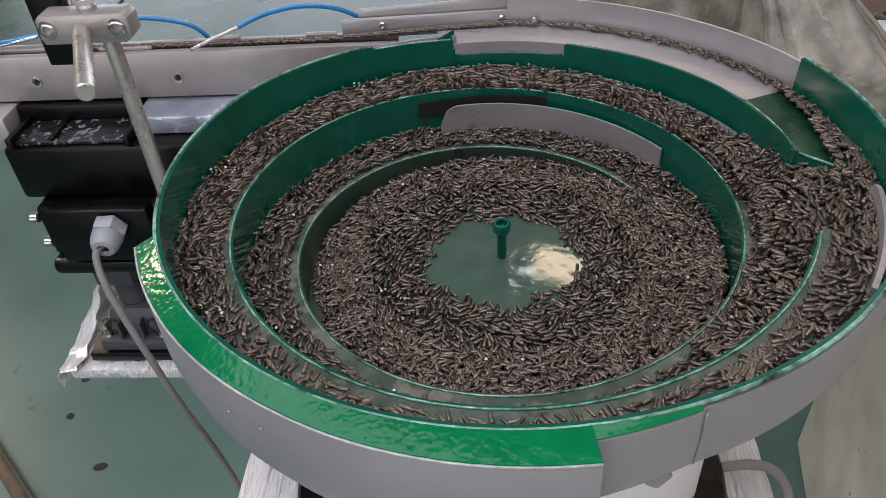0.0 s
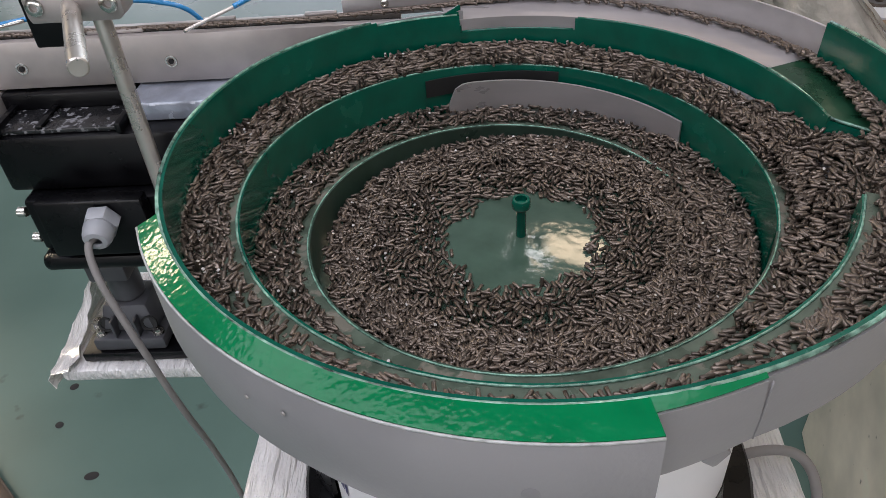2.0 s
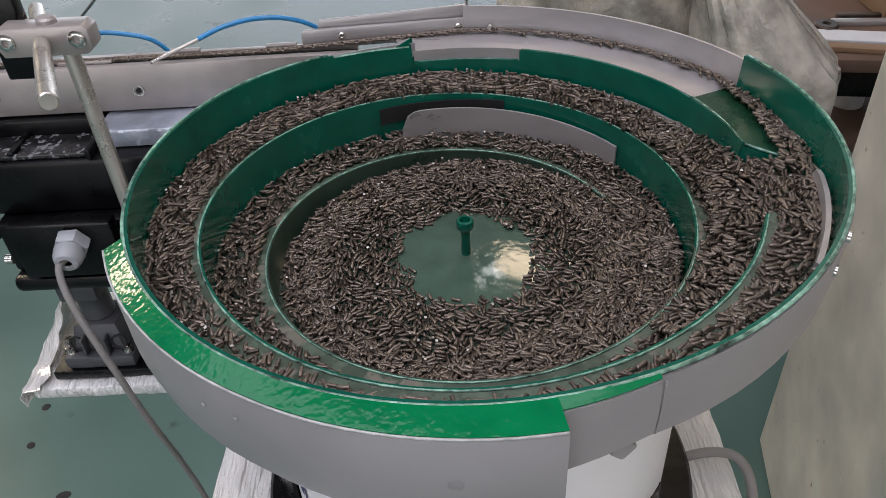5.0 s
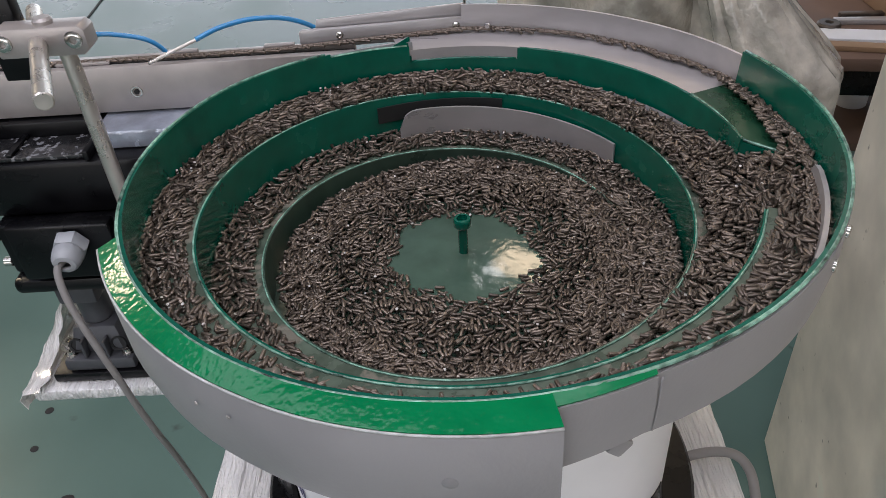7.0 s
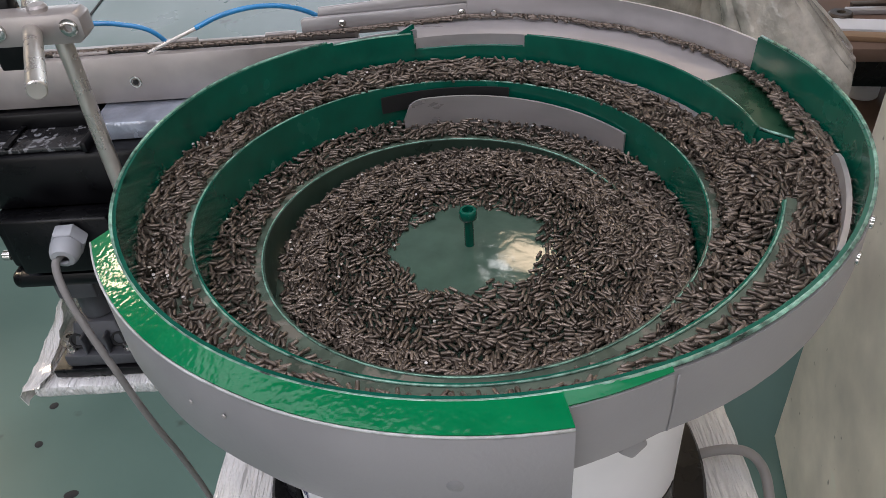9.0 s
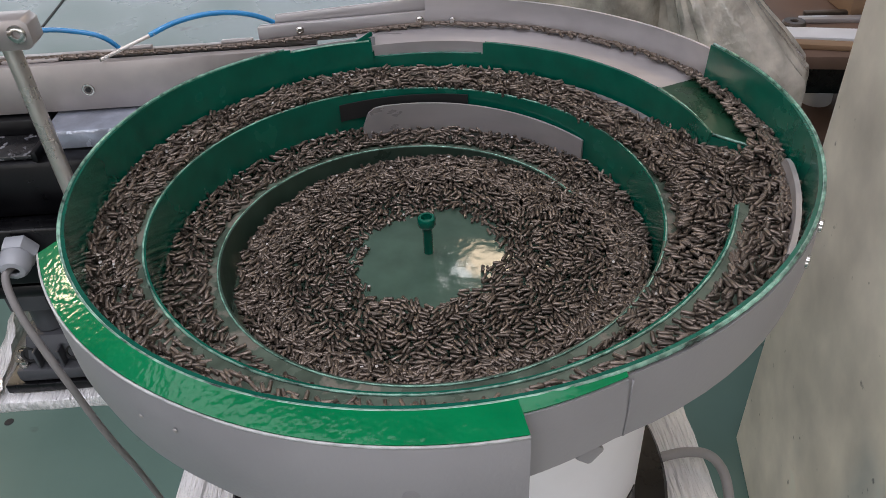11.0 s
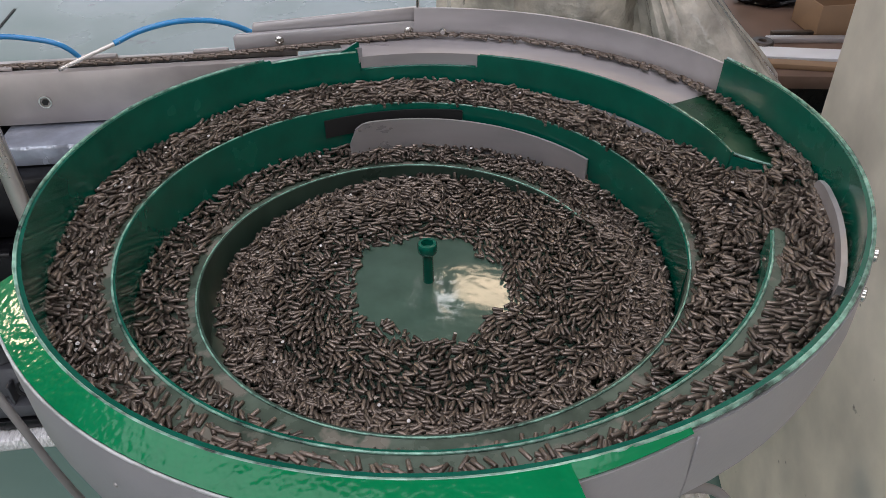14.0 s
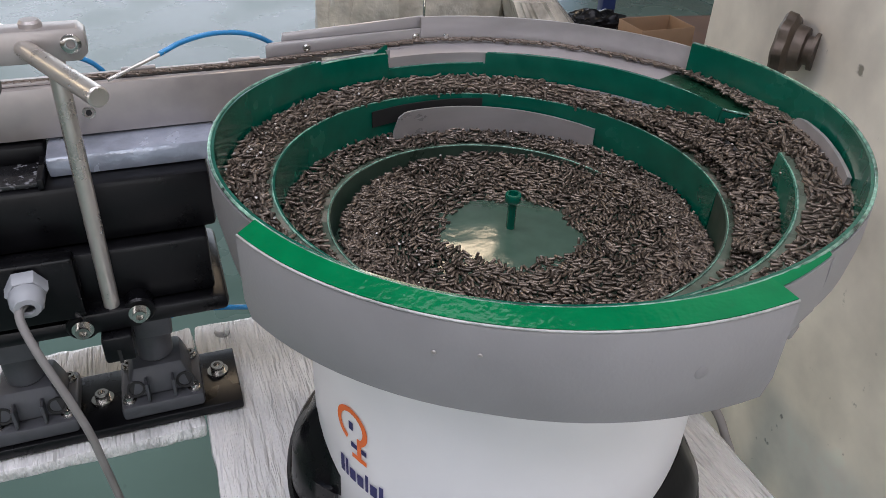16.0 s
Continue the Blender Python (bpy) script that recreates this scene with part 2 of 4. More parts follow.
bowl = thing("vibratory_bowl_feeder_bowl", "green coated spiral bowl of a vibratory feeder, full of steel pins", "feeder bowl")
part("bowl_floor", lathe("bowl_floor", [(0, -0.0295), (0.03, -0.031), (0.07, -0.0345), (0.12, -0.041), (0.16, -0.046)], GREEN_FLOOR, 72), bowl,
     "worn green domed floor")


def arc(a, b, step=4):
    n = max(2, int(abs(b - a) / step) + 1)
    return [a + (b - a) * i / (n - 1) for i in range(n)]


# inner wall up to the first edge
part("inner_wall", sheet("inner_wall", [[polar(edge_r(s) - 0.001, s, -0.05), polar(edge_r(s), s, edge_z(s))] for s in arc(38, 400)], GREEN_DARK, 0.0016), bowl)
# first track and the wall outside it
part("lower_track", sheet("lower_track", [[polar(edge_r(s), s, edge_z(s) - .0004), polar(edge_r(s + 360) - .003, s, edge_z(s) - .003)] for s in arc(30, 352)], TRACK, 0.0015), bowl,
     "worn green spiral track")
part("middle_wall", sheet("middle_wall", [[polar(edge_r(s) - .0022, s, edge_z(s - 360) - .008), polar(edge_r(s) - .001, s, edge_z(s) - .012), polar(edge_r(s), s, edge_z(s))] for s in arc(352, 711)], GREEN, 0.0018), bowl)
# second track, merging behind the wall's free end
part("upper_track", sheet("upper_track", [[polar(edge_r(s), s, edge_z(s) - .0004), polar(edge_r(s + 360) - .002, s, edge_z(s) - .003)] for s in arc(350, 712)], TRACK, 0.0015), bowl,
     "worn green spiral track")
part("lower_front_track", sheet("lower_front_track", [[polar(edge_r(s) + .0005, s, edge_z(s - 360) - .001), polar(edge_r(s) + .03, s, edge_z(s - 360) + .012)] for s in arc(708, 742)], TRACK, 0.0015), bowl)


def wall_top(th):
    if th < 84:
        return 0.039
    if th < 111:
        return 0.029
    if th < 131:
        return 0.0435 + 0.003 * (th - 111) / 20
    return rim_z(th)


def wall_r(th):
    return edge_r(720 + th) if th < 100 else edge_r(820) + (rim_r(th) - edge_r(820)) * min(1, (th - 100) / 30)


for nm, a, b in (("discharge_wall", 16, 84), ("window_sill_wall", 84, 111), ("back_wall", 111, 130.5)):
    part(nm, sheet(nm, [[polar(wall_r(t) - .003, t, edge_z(360 + t) - .006), polar(wall_r(t) - .001, t, wall_top(min(max(t, a + .01), b - .01)) - .01), polar(wall_r(t), t, wall_top(min(max(t, a + .01), b - .01)))] for t in arc(a, b, 3)], GREEN, 0.0018), bowl)
part("outer_wall", sheet("outer_wall", [[polar(wall_r(t) - .003, t, edge_z(360 + t) - .012), polar(wall_r(t) - .0008, t, rim_z(t) - .012), polar(wall_r(t), t, rim_z(t))] for t in arc(130.4, 395, 3)], GREEN, 0.002), bowl,
     "tall green outer wall with a thin worn rim")
part("rim_edge", tube("rim_edge", [polar(wall_r(t) + .001, t, rim_z(t)) for t in arc(131.5, 395, 6)], 0.0011, EDGE, 8, 2), bowl)
part("middle_edge", tube("middle_edge", [polar(edge_r(s), s, edge_z(s)) for s in arc(352, 711, 8)], 0.0007, EDGE, 8, 2), bowl)
part("inner_edge", tube("inner_edge", [polar(edge_r(s), s, edge_z(s)) for s in arc(38, 352, 8)], 0.0006, EDGE, 8, 2), bowl)
# grey outside of the bowl under the rim
part("grey_shell", sheet("grey_shell", [[polar(wall_r(t) + .0025, t, rim_z(t) - .002), polar(wall_r(t) + .003, t, rim_z(t) - .03), polar(wall_r(t) - .004, t, -0.012), polar(0.165, t, -0.05)] for t in arc(110, 290, 4)], GREY, 0.0015), bowl,
     "grey painted outside of the bowl")
part("grey_side_shell", sheet("grey_side_shell", [[polar(wall_r(t) + .0025, t, rim_z(t) - .002), polar(wall_r(t) + .003, t, rim_z(t) - .025), polar(wall_r(t) + .001, t, rim_z(t) - .043)] for t in arc(290, 395, 4)], GREY, 0.0015), bowl,
     "grey painted side of the bowl")
part("bowl_underside", lathe("bowl_underside", [(0.05, -0.064), (0.155, -0.060), (0.178, -0.03), (0.186, 0.0), (0.19, .018)], GREY, 64), bowl)


def band_out(t):
    return along(t, BAND, 1)


def band_z(t):
    return along(t, BAND, 2)


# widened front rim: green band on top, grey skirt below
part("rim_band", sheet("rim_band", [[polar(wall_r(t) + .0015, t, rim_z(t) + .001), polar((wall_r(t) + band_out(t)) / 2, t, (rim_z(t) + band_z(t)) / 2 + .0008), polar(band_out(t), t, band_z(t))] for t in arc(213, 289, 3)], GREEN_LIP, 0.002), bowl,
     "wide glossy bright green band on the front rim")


def band_end(t):
    return wall_r(t) + .0035 + .0036 * (1 - (t - 289) / 13)


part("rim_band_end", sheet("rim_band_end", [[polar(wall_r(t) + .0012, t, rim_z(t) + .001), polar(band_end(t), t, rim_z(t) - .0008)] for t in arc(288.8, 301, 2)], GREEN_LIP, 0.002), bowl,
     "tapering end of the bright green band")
part("front_skirt", sheet("front_skirt", [[polar(band_out(t), t, band_z(t) - .0015), polar(band_out(t) + .0012, t, band_z(t) - .004), polar(band_out(t) + .001, t, 0.012), polar(band_out(t) - .002, t, -0.004)] for t in arc(213, 289, 3)], GREY, 0.002), bowl,
     "smooth grey front skirt")
part("shell_seam", tube("shell_seam", [polar(wall_r(301.5) + .0045, 301.5, rim_z(301.5) - .003), polar(wall_r(301.5) + .0042, 301.5, .04), polar(wall_r(301.5) + .0032, 301.5, .024)], .0005, GREY, 8, 3), bowl)
part("skirt_edge", tube("skirt_edge", [polar(band_out(t) + .0006, t, band_z(t) - .0008) for t in arc(213, 289, 5)], .0007, WORN_GREY, 8, 2), bowl, "worn bare edge of the skirt")
part("side_skirt", sheet("side_skirt", [[polar(band_end(t) + .0006, t, rim_z(t) - .002), polar(band_end(t) + .0016, t, 0.04), polar(band_end(t) + .0006, t, 0.019 + (t - 289) * .0006)] for t in arc(289.2, 301, 2)], GREY, 0.002), bowl,
     "overlapping grey end plate")
part("skirt_lug", box("skirt_lug", .011, .004, .011, GREY, .0019), bowl, "", Matrix.Translation(polar(.2215, 297.5, .0185)) @ pose(0, 0, 0, 0, 45, 28))
part("skirt_dimple", lathe("skirt_dimple", [(0, .0008), (.0022, .0006), (.004, 0)], GREY, 20), bowl, "", Matrix.Translation(polar(.2345, 277.5, .028)) @ pose(0, 0, 0, 90, 0, 7.5))
for a_, z_ in ((245.2, .0340), (250.8, .037)):
    part("skirt_rivet", lathe("skirt_rivet", [(0, .0008), (.0009, .0006), (.0013, 0)], ALU, 12), bowl, "", Matrix.Translation(polar(band_out(a_) + .0022, a_, z_)) @ pose(0, 0, 0, 90, 0, a_ - 270))
part("centre_bolt_shank", rod("centre_bolt_shank", 0.0034, 0.026, GREEN, .0005), bowl, "green coated centre bolt", pose(0, 0, -0.031))
part("centre_bolt_head", lathe("centre_bolt_head", [(0.003, -.007), (.0055, -.007), (.0062, -.006), (.0062, -.001), (.0055, 0), (.0038, 0), (.0034, -.004), (0, -.004)], GREEN, 24), bowl,
     "green coated socket bolt head")

# silver deflector plate inside and grey guide plate outside
TH0, TH1 = 118.5, 47.5
rows = []
for i, t in enumerate(arc(TH0, TH1, 2)):
    u = (TH0 - t) / (TH0 - TH1)
    top = 0.008 - 0.012 * u ** 1.6
    if t > TH0 - 6:
        k = (TH0 - t) / 6
        top = -0.008 + (top + 0.008) * math.sqrt(max(0, 1 - (1 - k) ** 2))
    rows.append([polar(0.1545 + .002 * u, t, -0.026), polar(0.1545 + .002 * u, t, top)])
part("deflector_plate", sheet("deflector_plate", rows, STEEL, 0.0018), bowl, "curved steel deflector plate with a rounded end")
# dark sheet stands for the shade in a slot; the wall stays uncut
part("slot_lining", sheet("slot_lining", [[polar(edge_r(360 + t) - .0035, t, -.004), polar(edge_r(360 + t) - .0035, t, 0.0105)] for t in arc(86, 124, 3)], SHADE_AND_SCUFF, 0.001), bowl, "dark sheet painted as the shade of a wall slot")
rows = []
for t in arc(3, -23, 2):
    k = min(1, (3 - t) / 4)
    rows.append([polar(0.2205, t, 0.030), polar(0.2222, t, 0.040 + .0115 * math.sqrt(max(0, 1 - (1 - k) ** 2)) - .0045 * max(0, (-8 - t) / 15))])
part("guide_plate", sheet("guide_plate", rows, STEEL, 0.003), bowl, "grey steel guide plate by the outer wall")
for a, z in ((-24.5, .052), (-20.2, .063)):
    part("side_screw", rod("side_screw", 0.0036, 0.006, CHROME, .0006), bowl, "steel screw through the bowl's side", Matrix.Translation(polar(wall_r(360 + a) - .0015, a, z - .002)) @ pose(0, 0, 0, 0, 90, a))

# discharge: green ramp, then steel track with an outer steel wall that runs off to the rail
rows = []
for i in range(9):
    u = i / 8
    ti, to = 37 - 20.5 * u, 37 - 28 * u
    a_, b_ = Vector(polar(.1975 - .0035 * u, ti, .0388 - .0015 * u)), Vector(polar(rim_r(360 + to) - .0012, to, .0368 - .004 * u))
    rows.append([a_.lerp(b_, k / 4) for k in range(5)])
part("ramp", sheet("ramp", rows, RAMP, 0.002), bowl, "green ramp plate with a dark reflection painted into its colour")
part("ramp_front", sheet("ramp_front", [[tuple(p - Vector((0, 0, .0012))), tuple(p - Vector((.001, .0015, .018)))] for p in rows[-1]], GREEN, 0.0018), bowl)
part("ramp_edge", tube("ramp_edge", [r_[0] for r_ in rows] + [rows[-1][2], rows[-1][4]], .0011, EDGE, 8, 3), bowl)
part("discharge_edge", tube("discharge_edge", [polar(wall_r(t) - .0004, t, wall_top(t)) for t in arc(37, 83.5, 6)], .0012, GREEN, 8, 2), bowl)
part("back_edge", tube("back_edge", [polar(wall_r(t), t, wall_top(t)) for t in arc(111.5, 130, 6)], .0011, EDGE, 8, 2), bowl)
part("sill_edge", tube("sill_edge", [polar(wall_r(t), t, wall_top(t)) for t in arc(84.5, 110.5, 6)], .0011, GREEN, 8, 2), bowl)
OUT = [(35, .2392), (48, .2398), (60, .240), (72, .2415), (84, .243), (98, .2455)]


def silver_r(t):
    for (a, ra), (b, rb) in zip(OUT, OUT[1:]):
        if t <= b:
            return ra + (rb - ra) * (t - a) / (b - a)
    return OUT[-1][1]


part("steel_track", sheet("steel_track", [[polar(wall_r(t) + .0008, t, .0375), polar(silver_r(t), t, .0365)] for t in arc(36, 113, 3)], STEEL, 0.003), bowl, "flat steel discharge track")
part("steel_outer_wall", sheet("steel_outer_wall", [[polar(silver_r(t), t, .035), polar(silver_r(t), t, .0612)] for t in arc(35, 98, 3)], STEEL, 0.0022), bowl, "tall curved steel wall of the discharge track")
part("track_side", sheet("track_side", [[polar(silver_r(t) - .012, t, .036), polar(silver_r(t) - .012, t, -.004)] for t in arc(80, 124, 3)], STEEL, 0.002), bowl, "steel side of the discharge track")
part("track_inner_side", sheet("track_inner_side", [[polar(wall_r(t) + .0022, t, .022), polar(wall_r(t) + .0022, t, .0392)] for t in arc(78, 114, 3)], STEEL, 0.0016), bowl, "steel inner side of the discharge track")
part("fin", sheet("fin", [[polar(wall_r(t) + .0005, t, wall_top(111.5) - .012), polar(wall_r(t) + .0005 + .0030 * (115.5 - t) / 4.5, t, wall_top(111.5) + .0002 + .0070 * (115.5 - t) / 4.5)] for t in arc(115.5, 111, 1)], GREEN, 0.0018), bowl, "bent-up green corner of the wall")
part("window_jamb", sheet("window_jamb", [[polar(wall_r(111) + d_, 111 - d_ * 60, .029), polar(wall_r(111) + d_ + .003, 111 - d_ * 60, .0505 - d_ * .75)] for d_ in (0, .004, .008, .012)], GREEN, 0.0018), bowl)

# ---------------------------------------------------------------- drive unit under the bowl
drive = thing("feeder_drive_unit", "white cylindrical drive housing with an orange and navy mark", "feeder drive", pose(.003, 0, -0.275))
part("housing", lathe("housing", [(0, 0), (0.157, 0), (0.159, .003), (0.159, 0.203), (0.156, 0.207), (0, 0.22)], WHITE, 72), drive)
part("base_flange", lathe("base_flange", [(0.1, -.006), (0.186, -.006), (0.189, -.003), (0.189, .004), (0.186, .008), (0.16, .008), (0.16, .0)], BLACK, 64), drive, "black base flange")
for mid in (186, 322):
    part("side_ear", sheet("side_ear", [[polar(.1598, t, .092 - abs(t - mid) * .0012), polar(.1598 + .012 * math.cos(radians((t - mid) * 4)), t, .072 - abs(t - mid) * .0012), polar(.1605 + .021 * math.cos(radians((t - mid) * 4)), t, .05), polar(.161 + .024 * math.cos(radians((t - mid) * 4)), t, .012)] for t in arc(mid - 20, mid + 20, 2)], BLACK, .004), drive, "glossy black side ear")


def curved_print(name, outline, mat, deg0, z0, grow=0.0):
    """A flat mark wrapped on the housing: outline pieces in metres along the surface and up."""
    verts, faces = [], []
    for piece in outline:
        base = len(verts)
        for x, z in piece:
            verts.append(polar(0.1596, deg0 + math.degrees(x / 0.1596), z0 + z))
        faces.append(tuple(range(base, len(verts))))
    return part(name, mesh_from(name, verts, faces, mat), drive)


def ring_pieces(r0, r1, a, b, n=20, cx=0, cz=0):
    out = []
    for i in range(n):
        p, q = radians(a + (b - a) * i / n), radians(a + (b - a) * (i + 1) / n)
        out.append([(cx + r0 * math.cos(p), cz + r0 * math.sin(p)), (cx + r1 * math.cos(p), cz + r1 * math.sin(p)),
                    (cx + r1 * math.cos(q), cz + r1 * math.sin(q)), (cx + r0 * math.cos(q), cz + r0 * math.sin(q))])
    return out


# the maker's mark: an open ring with bars, and a row of plain bars for its lettering
curved_print("mark_ring", ring_pieces(.0125, .0175, -60, 250), ORANGE, 213, .140)
curved_print("mark_bar", [[(.006, -.031), (.0105, -.031), (.0105, -.008), (.006, -.008)], [(0, -.031), (.016, -.031), (.016, -.0265), (0, -.0265)]], ORANGE, 213, .140)
curved_print("mark_bar", [[(-.003, -.004), (.002, -.004), (.002, .004), (-.003, .004)], [(-.001, -.021), (.016, -.021), (.016, -.016), (-.001, -.016)]], NAVY, 213, .140)
curved_print("lettering_bar", [[(x, -.058), (x + w, -.058), (x + w, -.058 + h), (x, -.058 + h)] for x, w, h in
                               ((-.016, .005, .018), (-.009, .003, .018), (-.004, .007, .012), (.005, .007, .012), (.014, .003, .018), (.019, .007, .012), (.028, .004, .016))], NAVY, 213, .140)

# ---------------------------------------------------------------- table, wrapped in stretch film
LF = pose(-0.329, 0.165, 0, 0, 0, 10.4)
table = thing("machine_table", "white machine table wrapped in clear stretch film", "machine table", LF @ pose(0, 0, -0.288))


def slab(name, u0, u1, v0, v1, z0, z1, mat, parent, label="", bevel=0.003):
    return part(name, box(name, u1 - u0, v1 - v0, z1 - z0, mat, bevel), parent, label, pose((u0 + u1) / 2, (v0 + v1) / 2, (z0 + z1) / 2))


def wrapped(name, u0, u1, v0, v1, z0, z1, parent, amp=.0028, label=""):
    """A board with uneven film over it: a bevelled box whose faces ripple."""
    bm = bmesh.new()
    bmesh.ops.create_cube(bm, size=1)
    for v in bm.verts:
        v.co = Vector((v.co.x * (u1 - u0), v.co.y * (v1 - v0), v.co.z * (z1 - z0)))
    bmesh.ops.bevel(bm, geom=bm.edges[:], offset=.004, segments=2, affect="EDGES", profile=.5)
    bmesh.ops.subdivide_edges(bm, edges=[e for e in bm.edges if e.calc_length() > .03], cuts=24, use_grid_fill=True)
    for v in bm.verts:
        p = v.co + Vector((u0 * 3, v0 * 2, 0))
        k = noise.noise(Vector((p.x * 60, p.y * 9, p.z * 20))) + .6 * noise.noise(Vector((p.x * 14, p.y * 40, p.z * 30)))
        v.co.z += amp * k
        v.co.x += amp * .8 * noise.noise(p * 40)
    return part(name, bm_mesh(name, bm, WRAP), parent, label, pose((u0 + u1) / 2, (v0 + v1) / 2, (z0 + z1) / 2))


wrapped("drive_board", .05, .53, -.47, .066, -.016, 0, table, label="film-wrapped board under the drive")
wrapped("feeder_board", -.178, .048, -.094, .066, -.016, 0, table, label="film-wrapped board under the linear feeder")
for u, v in ((.07, -.44), (.5, -.44), (.07, .04), (.5, .04)):
    slab("leg", u - .02, u + .02, v - .02, v + .02, FLOOR_Z + .288, -.0165, WRAP, table)

# ---------------------------------------------------------------- linear feeder and its rail
lin = thing("linear_feeder", "black linear vibratory feeder unit on two grey feet", "linear feeder", LF)
slab("upper_body", -.163, .088, -.052, .06, -.09, -.034, BLACK, lin, bevel=.005)
slab("lower_body", -.148, .078, -.066, .05, -.148, -.091, BLACK, lin, bevel=.004)
slab("mounting_flange", -.15, .088, -.078, .05, -.166, -.149, BLACK, lin, bevel=.006)
slab("terminal_box", -.128, -.03, -.084, -.067, -.143, -.082, BLACK, lin, bevel=.003)
slab("top_tray", -.15, -.045, -.047, -.008, -.0335, -.029, DUST, lin, "dusty dark tray", .001)
slab("tray_back", -.163, -.04, -.0075, .05, -.0338, -.0146, BLACK, lin, bevel=.002)
slab("tray_rim", -.156, -.15, -.052, .0, -.0335, -.024, BLACK, lin, bevel=.001)
slab("tray_rim", -.045, -.04, -.052, .0, -.0335, -.024, BLACK, lin, bevel=.001)
slab("tray_rib", -.118, -.112, -.047, -.008, -.0285, -.0255, BLACK, lin, bevel=.001)
slab("aluminium_block", -.038, .1, -.034, .05, -.0335, -.0145, FILM_BLUE, lin, "film-covered aluminium mounting block", .0035)
slab("aluminium_block", -.23, -.164, -.03, .05, -.05, -.0145, ALU, lin, bevel=.003)
slab("base_plate", -.153, .087, -.083, .0, -.286, -.275, BLACK, lin, "black base plate", .0015)
for u in (-.1, .014):
    slab("foot_base", u - .038, u + .038, -.08, -.008, -.2745, -.258, DARKGREY, lin, "dark grey cast foot", .004)
    part("foot_block", box("foot_block", .062, .056, .0315, DARKGREY, .005, taper=.74), lin, "dark grey cast foot", pose(u, -.042, -.24175))
    for d in (-.025, .025):
        # black disc painted as the shade in the bolt hole
        part("foot_hole", lathe("foot_hole", [(0, -.001), (.006, -.001), (.0064, .0004), (.0085, .0006), (.0085, -.002)], SHADE_AND_SCUFF, 18), lin, "bolt hole blackened for its shade", pose(u + d * .9, -.0682, -.247, 77, 0, 0))
    for d in (-.012, .012):
        slab("foot_rib", u + d - .0015, u + d + .0015, -.078, -.066, -.2575, -.236, DARKGREY, lin, bevel=.001)
    part("foot_pillar", rod("foot_pillar", .0165, .06, DARKGREY), lin, "dark grey post", pose(u, -.042, -.2255))
    slab("foot_cap", u - .02, u + .02, -.068, -.02, -.19, -.1665, DARKGREY, lin, bevel=.003)
    for du, dv in ((-.03, -.07), (.03, -.07), (-.03, -.02), (.03, -.02)):
        part("foot_screw", lathe("foot_screw", [(0, -.002), (.0062, -.002), (.0062, .001), (.0045, .001), (.0045, .0055), (.0022, .0055), (.002, .003), (0, .003)], CHROME, 16), lin, "", pose(u + du, dv, -.2575))
for u, v in ((-.149 + .0, -.04), (-.043, -.041), (.068, -.034)):
    part("plate_screw", lathe("plate_screw", [(0, 0), (.0105, 0), (.0105, .0018), (.0068, .0018), (.0068, .008), (.006, .009), (.0036, .009), (.0033, .0045), (0, .0045)], CHROME, 20), lin, "hex socket steel screw with washer", pose(u, v, -.2745))
for u, z in ((-.155, -.11), (-.152, -.14)):
    part("side_bolt", rod("side_bolt", .005, .009, CHROME), lin, "", Matrix.Translation((u, -.055, z)) @ pose(0, 0, 0, 0, -90, 0))

rail = thing("discharge_rail", "straight machined aluminium rail carrying a single row of pins", "feeder rail", LF)
slab("rail_front", -.62, .205, 0, .0085, -.0125, .0315, ALU, rail, "plain aluminium side plate", .0008)
# bed coloured black for the shade deep in the rail's groove
slab("rail_bed", -.62, .205, .0088, .0165, -.0125, .029, SHADE_AND_SCUFF, rail, bevel=.0005)
slab("rail_back", -.62, .205, .0168, .027, -.0125, .0325, ALU, rail, bevel=.0008)
for u, v, w, d, h in ((-.045, .013, .05, .012, .0345), (.135, .021, .028, .006, .036), (.045, .021, .028, .006, .036), (-.1, .021, .026, .006, .036)):
    slab("hold_down_strip", u - w / 2, u + w / 2, v - d / 2, v + d / 2, .0318, h, ALU, rail, bevel=.0006)
for u in (-.136, 0, .136):
    part("rail_screw", lathe("rail_screw", [(0.0056, -.0002), (.0053, .0008), (.004, .0008), (.004, -.002), (.0018, -.002), (.0016, -.004), (0, -.004)], CHROME, 18), rail, "countersunk socket screw", Matrix.Translation((u, -.0003, .007)) @ pose(0, 0, 0, 90, 0, 0))
    # socket's inner shade drawn as a black hexagon
    part("screw_socket", lathe("screw_socket", [(0, .0003), (.0026, .0003), (.0026, -.002), (0, -.002)], SHADE_AND_SCUFF, 6), rail, "hex socket blackened for its shade", Matrix.Translation((u, -.0012, .007)) @ pose(0, 0, 0, 90, 0, 0))

# deflector plates between bowl and rail
defl = thing("deflector_plates", "two overlapping bent steel guide plates with screws", "guide plate")
DM = pose(-.107, .2285, 0, 0, 0, 11.5)
part("front_plate", prism("front_plate", [(-.075, .029), (.073, .0315), (.0745, .036), (.0745, .050), (-.072, .0475), (-.075, .045)], .003, STEEL, .0007), defl, "", DM)
part("top_plate", prism("top_plate", [(-.06, .045), (.078, .048), (.0785, .0605), (-.058, .0545)], .003, STEEL, .0007), defl, "", DM @ pose(0, .0045, 0))
for x, z in ((-.038, .041), (.069, .0425)):
    part("plate_screw", lathe("plate_screw", [(0, 0), (.0038, 0), (.0034, .0014), (.002, .0018), (.0016, .0006), (0, .0006)], CHROME, 16), defl, "", DM @ Matrix.Translation((x, -.0016, z)) @ pose(0, 0, 0, 90, 0, 0))
